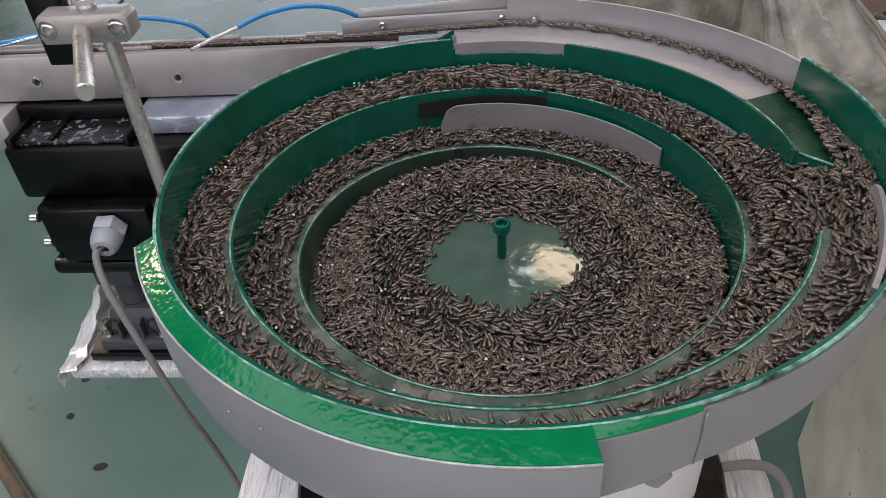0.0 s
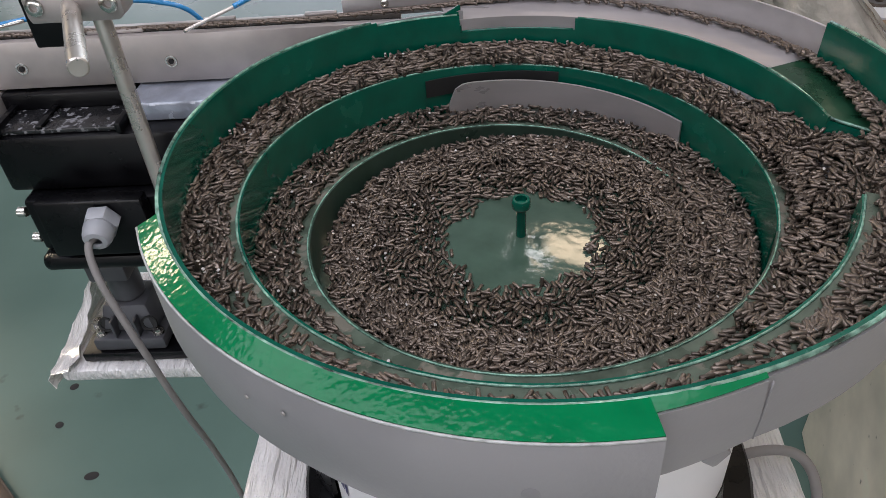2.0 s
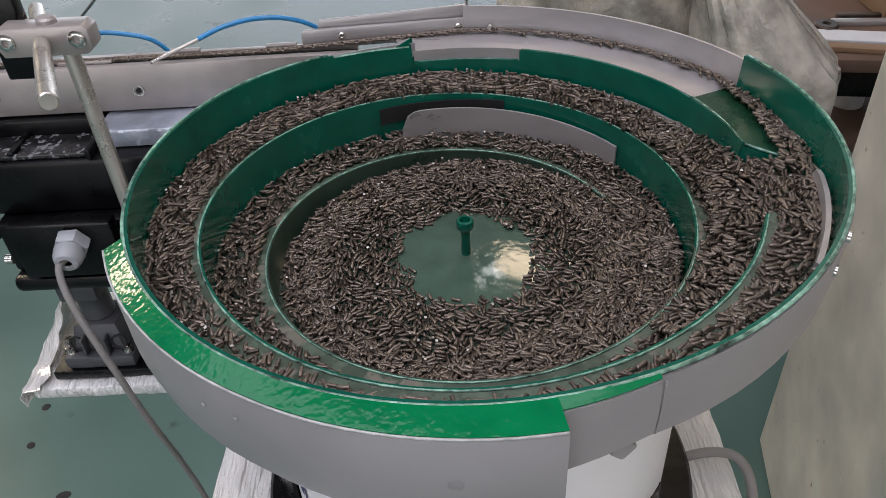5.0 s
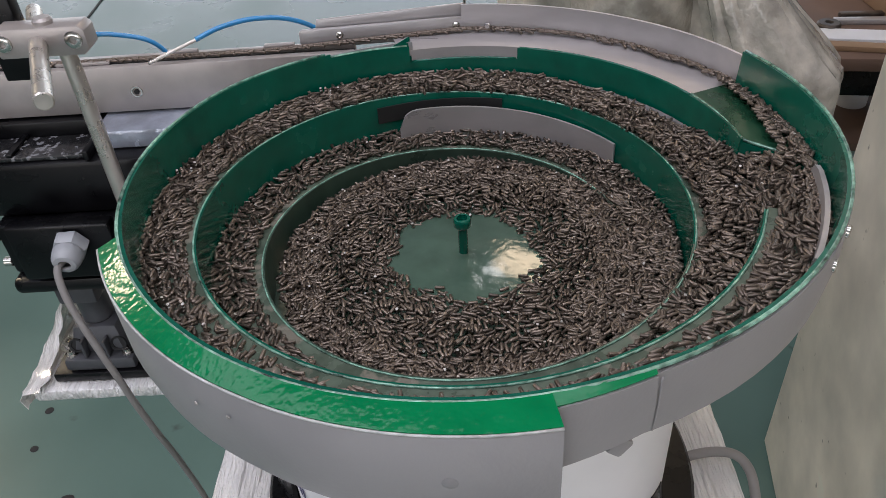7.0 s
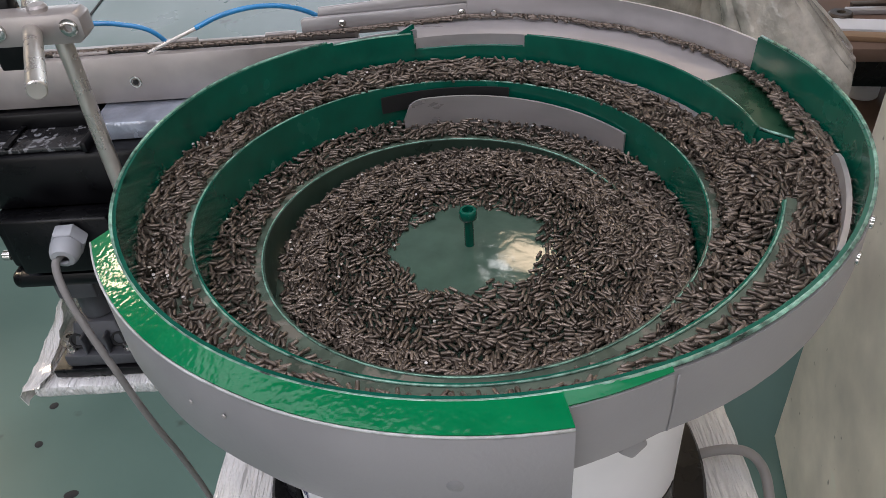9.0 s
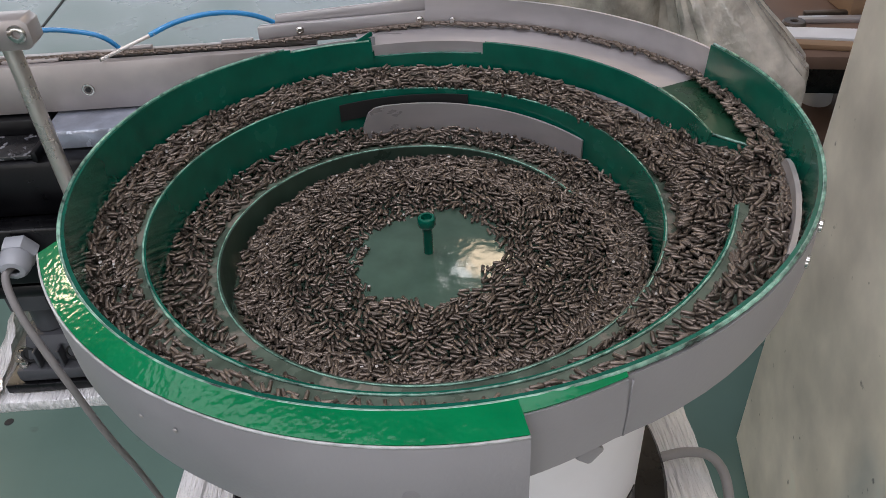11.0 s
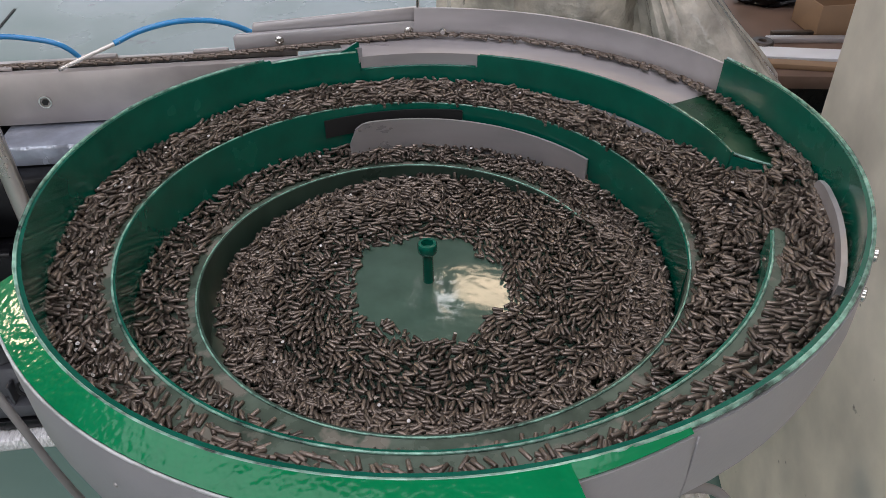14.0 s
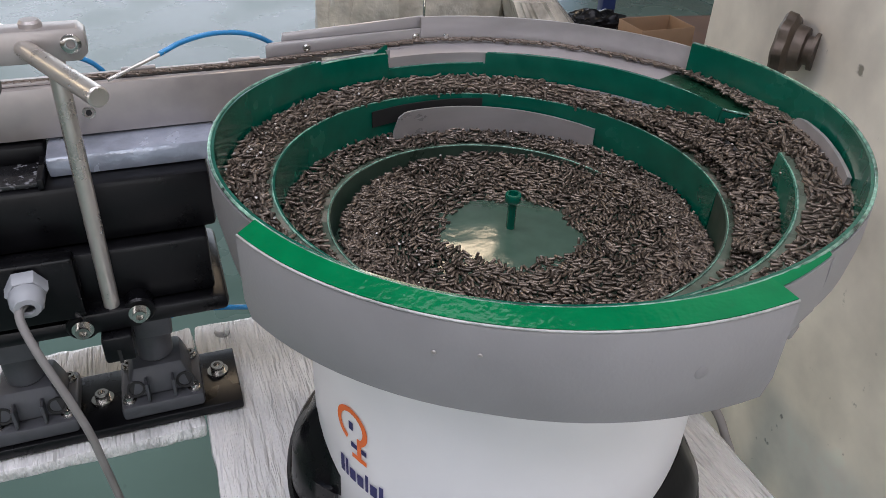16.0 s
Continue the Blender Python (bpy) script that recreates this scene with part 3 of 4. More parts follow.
part("wire_hook", tube("wire_hook", [(-.036, .2425, .033), (-.032, .2425, .036), (-.031, .243, .045), (-.031, .244, .065), (-.0315, .246, .083), (-.04, .247, .089)], .0013, CHROME), defl, "thin bent steel wire hook")
part("rim_screw", rod("rim_screw", .003, .004, CHROME), defl, "", Matrix.Translation((-.01, .2405, .043)) @ pose(0, 0, 0, 90, 0, 0))

# rod stand
stand = thing("rod_stand", "steel rod stand with an aluminium cross clamp", "rod stand", LF)
part("upright_rod", rod("upright_rod", .0066, .2555, ROD), stand, "polished steel rod", pose(-.0105, -.0740, -.172, 2.2, 1.0, 0))
part("cross_rod", rod("cross_rod", .0066, .2, ROD), stand, "polished steel rod", LF.inverted() @ look((-.381, .138, .0925), (-.271, -.02, .094)) @ pose(0, 0, -.197))
part("clamp_block", prism("clamp_block", [(-.053, -.011), (.012, -.011), (.017, -.006), (.017, .008), (.013, .012), (-.051, .012), (-.055, .008), (-.055, -.006)], .02, ALU, .001), stand, "aluminium clamp block with a saw slot", Matrix.Translation((0, -.084, .094)))
part("clamp_knob", lathe("clamp_knob", [(0, 0), (.0075, 0), (.0075, .003), (.006, .005), (0, .005)], ALU, 20), stand, "", Matrix.Translation((-.016, -.084, .106)))
for u in (.0075, -.047):
    part("clamp_screw", lathe("clamp_screw", [(.0068, -.001), (.0068, .001), (.005, .0022), (.003, .0022), (.0027, -.001), (0, -.001)], CHROME, 18), stand, "hex socket clamp screw", Matrix.Translation((u, -.0942, .0955)) @ pose(0, 0, 0, 90, 0, 0))
slab("foot_clamp", -.036, .013, -.085, -.061, -.162, -.140, BLACK, stand, "black foot clamp with two ears", .004)
for u, z in ((-.036, -.154), (.011, -.147)):
    part("clamp_ear", rod("clamp_ear", .0135, .022, BLACK, .002), stand, "", Matrix.Translation((u, -.061, z)) @ pose(0, 0, 0, 90, 0, 0))
slab("foot_clamp_jaw", -.024, .002, -.094, -.062, -.190, -.1625, BLACK, stand, bevel=.003)
# black box stands for the shade in the jaw's slot
slab("jaw_slot", -.0125, -.0095, -.0946, -.08, -.1905, -.176, SHADE_AND_SCUFF, stand, "black strip painted as the shade of the jaw's saw slot", 0)
for u, z in ((-.036, -.154), (.011, -.147)):
    part("ear_screw", lathe("ear_screw", [(0, 0), (.009, 0), (.009, .002), (.006, .002), (.006, .008), (.0032, .008), (.003, .004), (0, .004)], CHROME, 18), stand, "hex socket steel screw", Matrix.Translation((u, -.0835, z)) @ pose(0, 0, 0, 90, 0, 0))
slab("sensor_bracket", -.078, -.05, -.06, -.045, .05, .125, BLACK, stand, "black sensor bracket", .002)

gland = thing("cable_gland", "grey plastic cable gland with a grey cable", "cable gland", LF @ Matrix.Translation((-.067, -.085, -.098)) @ pose(0, 0, 0, 100, 0, 4))
part("hex_nut", lathe("hex_nut", [(0, 0), (.0145, 0), (.016, .002), (.016, .012), (.0145, .014), (0, .014)], PLASTIC, 6), gland)
part("dome_nut", lathe("dome_nut", [(.013, .0142), (.0138, .016), (.0125, .026), (.010, .03), (.0058, .031), (.0055, .028)], PLASTIC, 12), gland)
cable = thing("power_cable", "grey round power cable hanging from the gland", "cable")
GW = (LF @ Matrix.Translation((-.067, -.085, -.098)) @ pose(0, 0, 0, 100, 0, 4)) @ Vector((0, 0, .02))
part("sheath", tube("sheath", [GW, (-.378, .036, -.107), (-.367, .021, -.132), (-.351, .012, -.177), (-.343, .011, -.215), (-.341, .015, -.255), (-.340, .024, -.31), (-.344, .045, -.398), (-.348, .065, -.52), (-.352, .08, -.75), (-.362, .1, FLOOR_Z + .005), (-.42, .14, FLOOR_Z + .005)], .0034, CABLE, 12), cable)
cable2 = thing("floor_cable", "grey cable looping beside the table", "cable")
part("sheath", tube("sheath", [(.14, .0, -.283), (.184, .029, -.278), (.219, .038, -.274), (.239, .03, -.276), (.2475, .005, -.292), (.254, -.04, -.36), (.25, -.1, -.6), (.22, -.15, FLOOR_Z + .005)], .0045, CABLE, 10), cable2)
hose = thing("air_hose", "blue air hose with a thin steel nozzle", "air hose")
part("nozzle", tube("nozzle", [(-.309, .166, .0345), (-.289, .174, .042), (-.264, .187, .0505)], .0016, ROD, 10), hose, "thin steel nozzle")
part("blue_tube", tube("blue_tube", [(-.268, .185, .0495), (-.248, .200, .0555), (-.222, .218, .0565), (-.193, .235, .049), (-.17, .25, .03), (-.16, .262, .0), (-.17, .28, -.1), (-.22, .3, -.262)], .0023, BLUE, 12), hose, "bright blue plastic tube")
hose3 = thing("air_hose", "blue air hose lying on the film-wrapped board", "air hose")
part("blue_tube", tube("blue_tube", [(-.36, .235, -.283), (-.30, .262, -.282), (-.26, .262, -.281), (-.2, .256, -.281), (-.1, .25, -.281), (.0, .2, -.281)], .003, BLUE, 12), hose3)
cap = tagged(part("bolt_cap", lathe("bolt_cap", [(0, 0), (.008, 0), (.0085, .001), (.0085, .006), (.007, .008), (0, .008)], WRAP, 20), None, "", pose(-.258, .222, -.288)), "small pale plastic bolt cap on the board", "cap")
hose2 = thing("air_hose", "blue air hose lying behind the rail", "air hose")
part("blue_tube", tube("blue_tube", [(-.55, .12, .038), (-.47, .16, .042), (-.41, .19, .047), (-.36, .21, .043), (-.325, .225, .02), (-.31, .24, -.06)], .0023, BLUE, 12), hose2)
part("nozzle", tube("nozzle", [(-.46, .163, .0423), (-.50, .145, .038), (-.54, .128, .034)], .0019, CHROME, 10), hose2)

# ---------------------------------------------------------------- hall and background
ground = part("floor", mesh_from("floor", [(-9, -7, FLOOR_Z), (9, -7, FLOOR_Z), (9, 9, FLOOR_Z), (-9, 9, FLOOR_Z)], [(0, 1, 2, 3)], FLOOR_MAT))
tagged(ground, "green painted concrete floor with dark scuffs", "floor", kind="structure")


def structure(name, sx, sy, sz, x, y, z, mat, label, category="wall"):
    return tagged(part(name, box(name, sx, sy, sz, mat, 0), None, "", pose(x, y, z)), label, category, kind="structure")


structure("wall_west", .2, 16, 5, -9.1, 1, FLOOR_Z + 2.5, WALLMAT, "pale hall wall")
structure("wall_east", .2, 16, 5, 9.1, 1, FLOOR_Z + 2.5, WALLMAT, "pale hall wall")
# south wall split round an unseen opening, added for the fill lamp
structure("wall_south", 4.7, .2, 5, -6.85, -7.1, FLOOR_Z + 2.5, WALLMAT, "pale hall wall beside the added opening")
structure("wall_south_2", 5.7, .2, 5, 6.35, -7.1, FLOOR_Z + 2.5, WALLMAT, "pale hall wall beside the added opening")
structure("wall_south_3", 8.0, .2, .7, -.5, -7.1, FLOOR_Z + .35, WALLMAT, "pale hall wall under the added opening")
structure("wall_south_4", 8.0, .2, 2.3, -.5, -7.1, FLOOR_Z + 3.85, WALLMAT, "pale hall wall over the added opening")
structure("wall_north", 1.2, .2, 5, -8.6, 9.1, FLOOR_Z + 2.5, WALLMAT, "pale hall wall beside the doorway")
structure("wall_north_2", 5.7, .2, 5, 6.35, 9.1, FLOOR_Z + 2.5, WALLMAT, "pale hall wall beside the doorway")
structure("wall_north_3", 11.5, .2, 1.4, -2.25, 9.1, FLOOR_Z + 4.3, WALLMAT, "wall above the doorway")
# roof left open in two strips under which the added fill lamps hang
for nm, y0, y1 in (("ceiling", -7.2, -3.1), ("ceiling_2", -1.7, -.4), ("ceiling_3", 1.0, 9.2)):
    structure(nm, 18.4, y1 - y0, .1, 0, (y0 + y1) / 2, 4.15, ROOFMAT, "grey hall roof", "ceiling")
tagged(part("floor_joint", box("floor_joint", 0.49, .012, .002, SHADE_AND_SCUFF, 0), None, "", pose(-2.226, 2.757, FLOOR_Z + .002, 0, 0, -75.5)), "dark thin joint in the green floor", "floor joint", kind="structure")
part_line = tagged(part("floor_marking", box("floor_marking", .035, .2, .002, YELLOW, .0005), None, "", pose(-1.30, 1.0, FLOOR_Z + .002, 0, 0, -25)), "worn yellow floor line", "floor marking", kind="structure")
for x, y, a_, l_ in ((-.850, .291, 20, .9), (-1.012, .49, 94, .6), (-.985, .392, 60, .5)):
    tagged(part("floor_scuff", lathe("floor_scuff", [(0, .0012), (.012, .0010), (.016, 0)], SHADE_AND_SCUFF, 14), None, "", pose(x, y, FLOOR_Z + .0005, 0, 0, a_) @ Matrix.Diagonal((l_, .6, 1, 1))), "dark scuff mark on the green floor", "scuff", kind="structure")

# cream machine panel with a hand knob
panel = thing("machine_cabinet", "dirty cream painted side of a machine cabinet", "machine cabinet", pose(.459, .6, FLOOR_Z))
part("plate", box("plate", .02, 1.7, 2.045, CREAM, .003), panel, "", pose(.012, -.865, 1.0275))
# unseen depth added behind the plate to block light and darken the floor
part("body", box("body", .5, 1.66, 1.96, CREAM, .004), panel, "unseen cabinet body added to shade the floor", pose(.275, -.86, .985))
part("edge_strip", box("edge_strip", .03, .012, 2.0, NAVY, .002), panel, "dark blue edge strip", pose(.04, .0075, 1.05))
knob = thing("hand_knob", "worn dark steel scalloped hand knob", "knob", Matrix.Translation((.459, .324, -.012)) @ pose(0, 0, 0, 0, -90, -46) @ Matrix.Scale(.86, 4))
bm = bmesh.new()
prof, ring = [], 64
zs = [(0.0, .020), (.012, .020), (.014, .030), (.028, .033), (.034, .044), (.046, .046), (.050, .042), (.052, .0)]
kv = []
for i in range(ring):
    a = 2 * math.pi * i / ring
    row = []
    for j, (z, r) in enumerate(zs):
        w = 1 + (.05 * math.cos(8 * a) if j in (4, 5, 6) else 0)
        row.append(bm.verts.new((r * w * math.cos(a), r * w * math.sin(a), z)))
    kv.append(row)
for i in range(ring):
    for j in range(len(zs) - 1):
        bm.faces.new((kv[i][j], kv[(i + 1) % ring][j], kv[(i + 1) % ring][j + 1], kv[i][j + 1]))
part("grip", bm_mesh("grip", bm, RUSTY), knob)
part("washer", lathe("washer", [(0, -.002), (.026, -.002), (.026, .003), (0, .003)], RUSTY, 32), knob)

# low bench behind with clutter
bench = thing("work_bench", "low brown board bench cluttered with offcuts", "bench", pose(.85, 1.22, -.415))
part("top", box("top", .9, .62, .03, WOOD, .003), bench, "brown board top", pose(0, .31, -.015))
for x, y in ((-.41, .04), (.41, .04), (-.41, .58), (.41, .58)):
    part("leg", box("leg", .05, .05, .474, BLACK, .003), bench, "", pose(x, y, -.268))
part("apron", box("apron", .76, .02, .06, BLACK, .002), bench, "dark front rail under the board", pose(0, .02, -.061))
part("lower_shelf", box("lower_shelf", .76, .5, .02, WOOD, .002), bench, "dusty lower shelf", pose(0, .31, -.25))
carton = thing("cardboard_box", "open brown cardboard box on the bench", "box", pose(0.839, 1.518, -.414, 0, 0, 10))
for nm, sx, sy, x, y in (("side", .17, .003, 0, -.06), ("side", .17, .003, 0, .06), ("end", .003, .117, -.0835, 0), ("end", .003, .117, .0835, 0)):
    part(nm, box(nm, sx, sy, .075, CARD, .0008), carton, "", pose(x, y, .038))
part("bottom", box("bottom", .163, .115, .003, CARD, .0005), carton, "", pose(0, 0, .0015))
roll = thing("tape_roll", "white tape roll with a dark core on the lower shelf", "tape roll", pose(0.76, 1.492, -.6545))
part("tape", lathe("tape", [(.020, 0), (.036, 0), (.038, .003), (.038, .035), (.036, .038), (.020, .038), (.020, 0)], PAPER, 36), roll)
part("core", lathe("core", [(.016, .001), (.0198, .001), (.0198, .037), (.016, .037), (.016, .001)], CARD, 36), roll, "brown cardboard core")
bag = thing("black_bag", "crumpled black plastic bag on the bench", "bag", pose(0.724, 1.704, -.414))
bm = bmesh.new()
bmesh.ops.create_icosphere(bm, subdivisions=4, radius=1)
for v in bm.verts:
    k = 1 + .35 * noise.noise(v.co * 2.2) + .12 * noise.noise(v.co * 7)
    v.co = Vector((v.co.x * .09 * k, v.co.y * .06 * k, max(0, (v.co.z + .6) * .035 * k)))
part("film", bm_mesh("film", bm, BLACK), bag)
for x, y, z, l, w, a, mt, lab in ((0.716, 1.321, -.4085, .26, .06, -4, PAPER, "white flat card strip on the bench"), (0.766, 1.421, -.4085, .24, .022, 3, STEEL, "flat steel bar offcut on the bench"),
                                  (0.726, 1.261, -.4085, .28, .03, -6, CARD, "pale board offcut on the bench"), (0.776, 1.461, -.4085, .22, .018, 5, RUSTY, "dark steel bar offcut on the bench")):
    tagged(part("offcut", box("offcut", l, w, .012, mt, .002), None, "", pose(x, y, z, 0, 0, a)), lab, "offcut")
ring_part = thing("steel_ring", "small dark round steel part on the bench", "machine part", pose(0.627, 1.379, -.4148))
part("body", lathe("body", [(.008, 0), (.024, 0), (.026, .003), (.026, .014), (.023, .018), (.010, .018), (.008, .015), (.008, 0)], RUSTY, 28), ring_part)
post = thing("navy_post", "navy blue painted steel post standing on the floor", "post", pose(1.18, 2.72, FLOOR_Z))
part("shaft", box("shaft", .06, .06, 1.2, POST_BLUE, .004), post, "", pose(0, 0, .606))
part("foot_plate", box("foot_plate", .16, .16, .006, POST_BLUE, .001), post, "", pose(0, 0, .003))


def crumpled(name, sx, sy, sz, at, label, seed, shoulder=.8, neck=.55, lean=0.0):
    """A load under clear film: a column with folds running down it."""
    ob = thing(name, label, "wrapped load", pose(*at))
    bm = bmesh.new()
    n, rows_ = 72, 40
    vs = []
    for j in range(rows_ + 1):
        z = j / rows_
        ring_ = []
        for i in range(n):
            a = 2 * math.pi * i / n
            c, s = math.cos(a), math.sin(a)
            k = 1 / max(abs(c), abs(s)) ** .5
            p = Vector((c * 2 + seed, s * 2, z * 1.2))
            f = 1 + .22 * noise.noise(p * 1.6) + .10 * noise.noise(Vector((p.x * 6, p.y * 6, p.z * 3))) + .05 * noise.noise(p * 13)
            u_ = max(0, (z - shoulder) / (1 - shoulder))
            w = (1 - (1 - neck) * u_) * f * k
            ring_.append(bm.verts.new((sx / 2 * c * w - lean * u_, sy / 2 * s * w, z * sz)))
        vs.append(ring_)
    for j in range(rows_):
        for i in range(n):
            bm.faces.new((vs[j][i], vs[j][(i + 1) % n], vs[j + 1][(i + 1) % n], vs[j + 1][i]))
    bm.faces.new(vs[-1])
    part("film_cover", bm_mesh("film_cover", bm, FILM), ob)
    return ob


crumpled("film_wrapped_load", .5, .3, 1.05, (.15, 1.22, FLOOR_Z), "tall machine part wrapped in crumpled clear film", 1.0, .85, .8)
crumpled("film_wrapped_load", .225, .2, .78, (.45, 1.06, FLOOR_Z), "machine part with sloping shoulders wrapped in crumpled clear film", 6.0, .72, .45, .13)

bar = thing("rusty_bar", "rusty dark steel bar leaning low beside the machine", "steel bar", pose(-1.03, .245, FLOOR_Z + .02, 0, 0, 57.4))
part("web", box("web", .03, .34, .004, RUSTY, .001), bar, "", pose(0, 0, -.018))
part("flange", box("flange", .004, .34, .03, RUSTY, .001), bar, "", pose(.013, 0, -.0009))
film = thing("film_bunch", "loose end of clear stretch film gathered at the board's corner", "stretch film", LF @ pose(0, 0, -.288))
rows = []
for k_ in range(25):
    v = -.10 + .165 * k_ / 24
    h_ = .006 + .040 * math.exp(-((v - .005) / .038) ** 2)
    n_ = [.006 * noise.noise(Vector((v * 70, q * 1.7, 4))) for q in range(5)]
    rows.append([(-.186 + n_[0], v, -.020), (-.190 + n_[1], v, -.006), (-.183 + n_[2], v, h_ * .35), (-.172 + n_[3], v, h_ * .75), (-.163 + n_[4], v, h_)])
part("film_sheet", sheet("film_sheet", rows, WRAP, .0008), film)


# pieces that sit on a part go one level deeper
OWNER = {"foot_rib": "foot_base", "foot_screw": "foot_base", "plate_screw": ("base_plate", "front_plate"), "rail_screw": "rail_front", "clamp_screw": "clamp_block",
         "clamp_knob": "clamp_block", "ear_screw": "clamp_ear", "dome_nut": "hex_nut", "mark_ring": "housing", "mark_bar": "housing", "lettering_bar": "housing",
         "rim_edge": "outer_wall", "middle_edge": "middle_wall", "inner_edge": "inner_wall", "skirt_rivet": "front_skirt", "skirt_dimple": "front_skirt",
         "skirt_edge": "front_skirt", "skirt_lug": "side_skirt", "side_screw": "grey_side_shell", "centre_bolt_head": "centre_bolt_shank", "ramp_edge": "ramp", "discharge_edge": "discharge_wall",
         "back_edge": "back_wall", "sill_edge": "window_sill_wall", "slot_lining": "middle_wall", "tray_rib": "top_tray", "tray_rim": "top_tray",
         "hold_down_strip": "rail_back", "foot_cap": "foot_pillar", "foot_clamp_jaw": "foot_clamp", "jaw_slot": "foot_clamp", "screw_socket": "rail_front", "side_bolt": "lower_body", "foot_hole": "foot_block"}
for ob in [o for o in scene.objects if o.parent and o.name.split(".")[0] in OWNER]:
    want = OWNER[ob.name.split(".")[0]]
    want = (want,) if isinstance(want, str) else want
    kin = [o for o in ob.parent.children if o.name.split(".")[0] in want]
    if kin:
        owner = min(kin, key=lambda o: (o.matrix_basis.translation - ob.matrix_basis.translation).length)
        ob.matrix_basis = owner.matrix_basis.inverted() @ ob.matrix_basis
        ob.parent = owner

# ---------------------------------------------------------------- steel pins
PIN_L, PIN_R = 0.0067, 0.00114
rng = np.random.default_rng(7)


def pin_template(n=8):
    """A small pin with chamfered ends, along x."""
    prof = [(-.5, .0), (-.5, .86), (-.475, 1.0), (.475, 1.0), (.5, .86), (.5, .0)]
    verts, faces = [(-PIN_L / 2, 0, 0)], []
    for x, r in prof[1:-1]:
        for k in range(n):
            a = 2 * math.pi * k / n
            verts.append((x * PIN_L, r * PIN_R * math.cos(a), r * PIN_R * math.sin(a)))
    verts.append((PIN_L / 2, 0, 0))
    last = len(verts) - 1
    for k in range(n):
        q = (k + 1) % n
        faces.append((0, 1 + q, 1 + k))
        for j in range(3):
            a = 1 + j * n
            faces.append((a + k, a + q, a + n + q, a + n + k))
        faces.append((last, 1 + 3 * n + k, 1 + 3 * n + q))
    return np.array(verts), faces


PV, PF = pin_template()


def pin_mesh(name, centres, yaws, pitches):
    """One mesh of loose pins; a few show a bright cut end."""
    verts, faces, mats = [], [], []
    for c, a, b in zip(centres, yaws, pitches):
        ca, sa, cb, sb = math.cos(a), math.sin(a), math.cos(b), math.sin(b)
        rot = np.array([[ca * cb, -sa, -ca * sb], [sa * cb, ca, -sa * sb], [sb, 0, cb]])
        base = len(verts) * len(PV)
        verts.append(PV @ rot.T + c)
        faces += [tuple(base + i for i in f) for f in PF]
        bright = 1 if abs(b) > .8 and rng.random() < .6 else 0
        mats += [1 if bright and len(f) == 3 else 0 for f in PF]
    me = bpy.data.meshes.new(name)
    me.from_pydata(np.concatenate(verts).tolist(), [], faces)
    me.materials.append(PIN)
    me.materials.append(PIN_BRIGHT)
    me.polygons.foreach_set("material_index", mats)
    me.polygons.foreach_set("use_smooth", [bool(max(PV[i][0] for i in f) - min(PV[i][0] for i in f) > .0007) for f in PF] * len(verts))
    me.update()
    return me


def lay(sample, field, spread, tries, lx=.0064, wx=.00232):
    """Pins laid side by side: drawn places and headings, each outside the outline of its neighbours."""
    cell, out, grid = lx, [], {}
    turn = rng.normal(0, spread, tries)
    for k in range(tries):
        x, y = sample()
        a = field(x, y) + turn[k]
        ca, sa = math.cos(a), math.sin(a)
        i, j = int(math.floor(x / cell)), int(math.floor(y / cell))
        free = True
        for p in (-1, 0, 1):
            for q in (-1, 0, 1):
                for bx, by, bc, bs in grid.get((i + p, j + q), ()):
                    dx, dy = x - bx, y - by
                    if abs(dx * ca + dy * sa) < lx and abs(dy * ca - dx * sa) < wx or abs(dx * bc + dy * bs) < lx and abs(dy * bc - dx * bs) < wx:
                        free = False
                        break
                if not free:
                    break
            if not free:
                break
        if free:
            grid.setdefault((i, j), []).append((x, y, ca, sa))
            out.append((x, y, a))
    return out


def tilt(n, flat=.13, steep=.07):
    t = rng.normal(0, flat, n)
    up = rng.random(n) < steep
    t[up] = rng.uniform(.6, 1.4, up.sum())
    return t


# the heap on the bowl floor turns as one ring; its inner edge is uneven
def heap_hole(a):
    return .0515 + .003 * math.sin(2 * a + 1) + .003 * math.sin(5 * a + 2) + .002 * math.sin(9 * a)


def heap_sample():
    a = rng.uniform(0, 2 * math.pi)
    r = math.sqrt(rng.uniform(.04 ** 2, .1262 ** 2))
    if r < heap_hole(a) + rng.normal(0, .0012):
        return heap_sample()
    return r * math.cos(a), r * math.sin(a)


def heap_top(x, y):
    r = math.hypot(x, y)
    u = max(0, min(1, (r - .05) / .022))
    base = -.0310 - .0035 * ((r - .03) / .04) if r < .07 else -.0345 - .0065 * (r - .07) / .05
    fill = .0016 + .0045 * u * u * (3 - 2 * u) + .0075 * max(0, (r - .066) / .056)
    return base + fill + .0016 * noise.noise(Vector((x * 45, y * 45, 3)))


def heap_field(x, y):
    return math.atan2(y, x) + 1.2 + 3.4 * noise.noise(Vector((x * 42, y * 42, 0)))


heap, heads = [], []
for tries, drop, spread in ((40000, 0, .30), (16000, .0018, .6), (9000, .0036, .7)):
    for x, y, a in lay(heap_sample, heap_field, spread, tries):
        heap.append((x, y, heap_top(x, y) - drop + rng.normal(0, .00035)))
        heads.append(a)
heap = np.array(heap)
PINS_HEAP = part("pin_heap", pin_mesh("pin_heap", heap, heads, tilt(len(heap), .11, .045)))
tagged(PINS_HEAP, "heap of small dark steel pins turning on the bowl floor", "steel pins", kind="stuff")

# pins on the spiral track travel in small groups of constant shape
GROUP_DEG = 9.0
RATE = 19.0


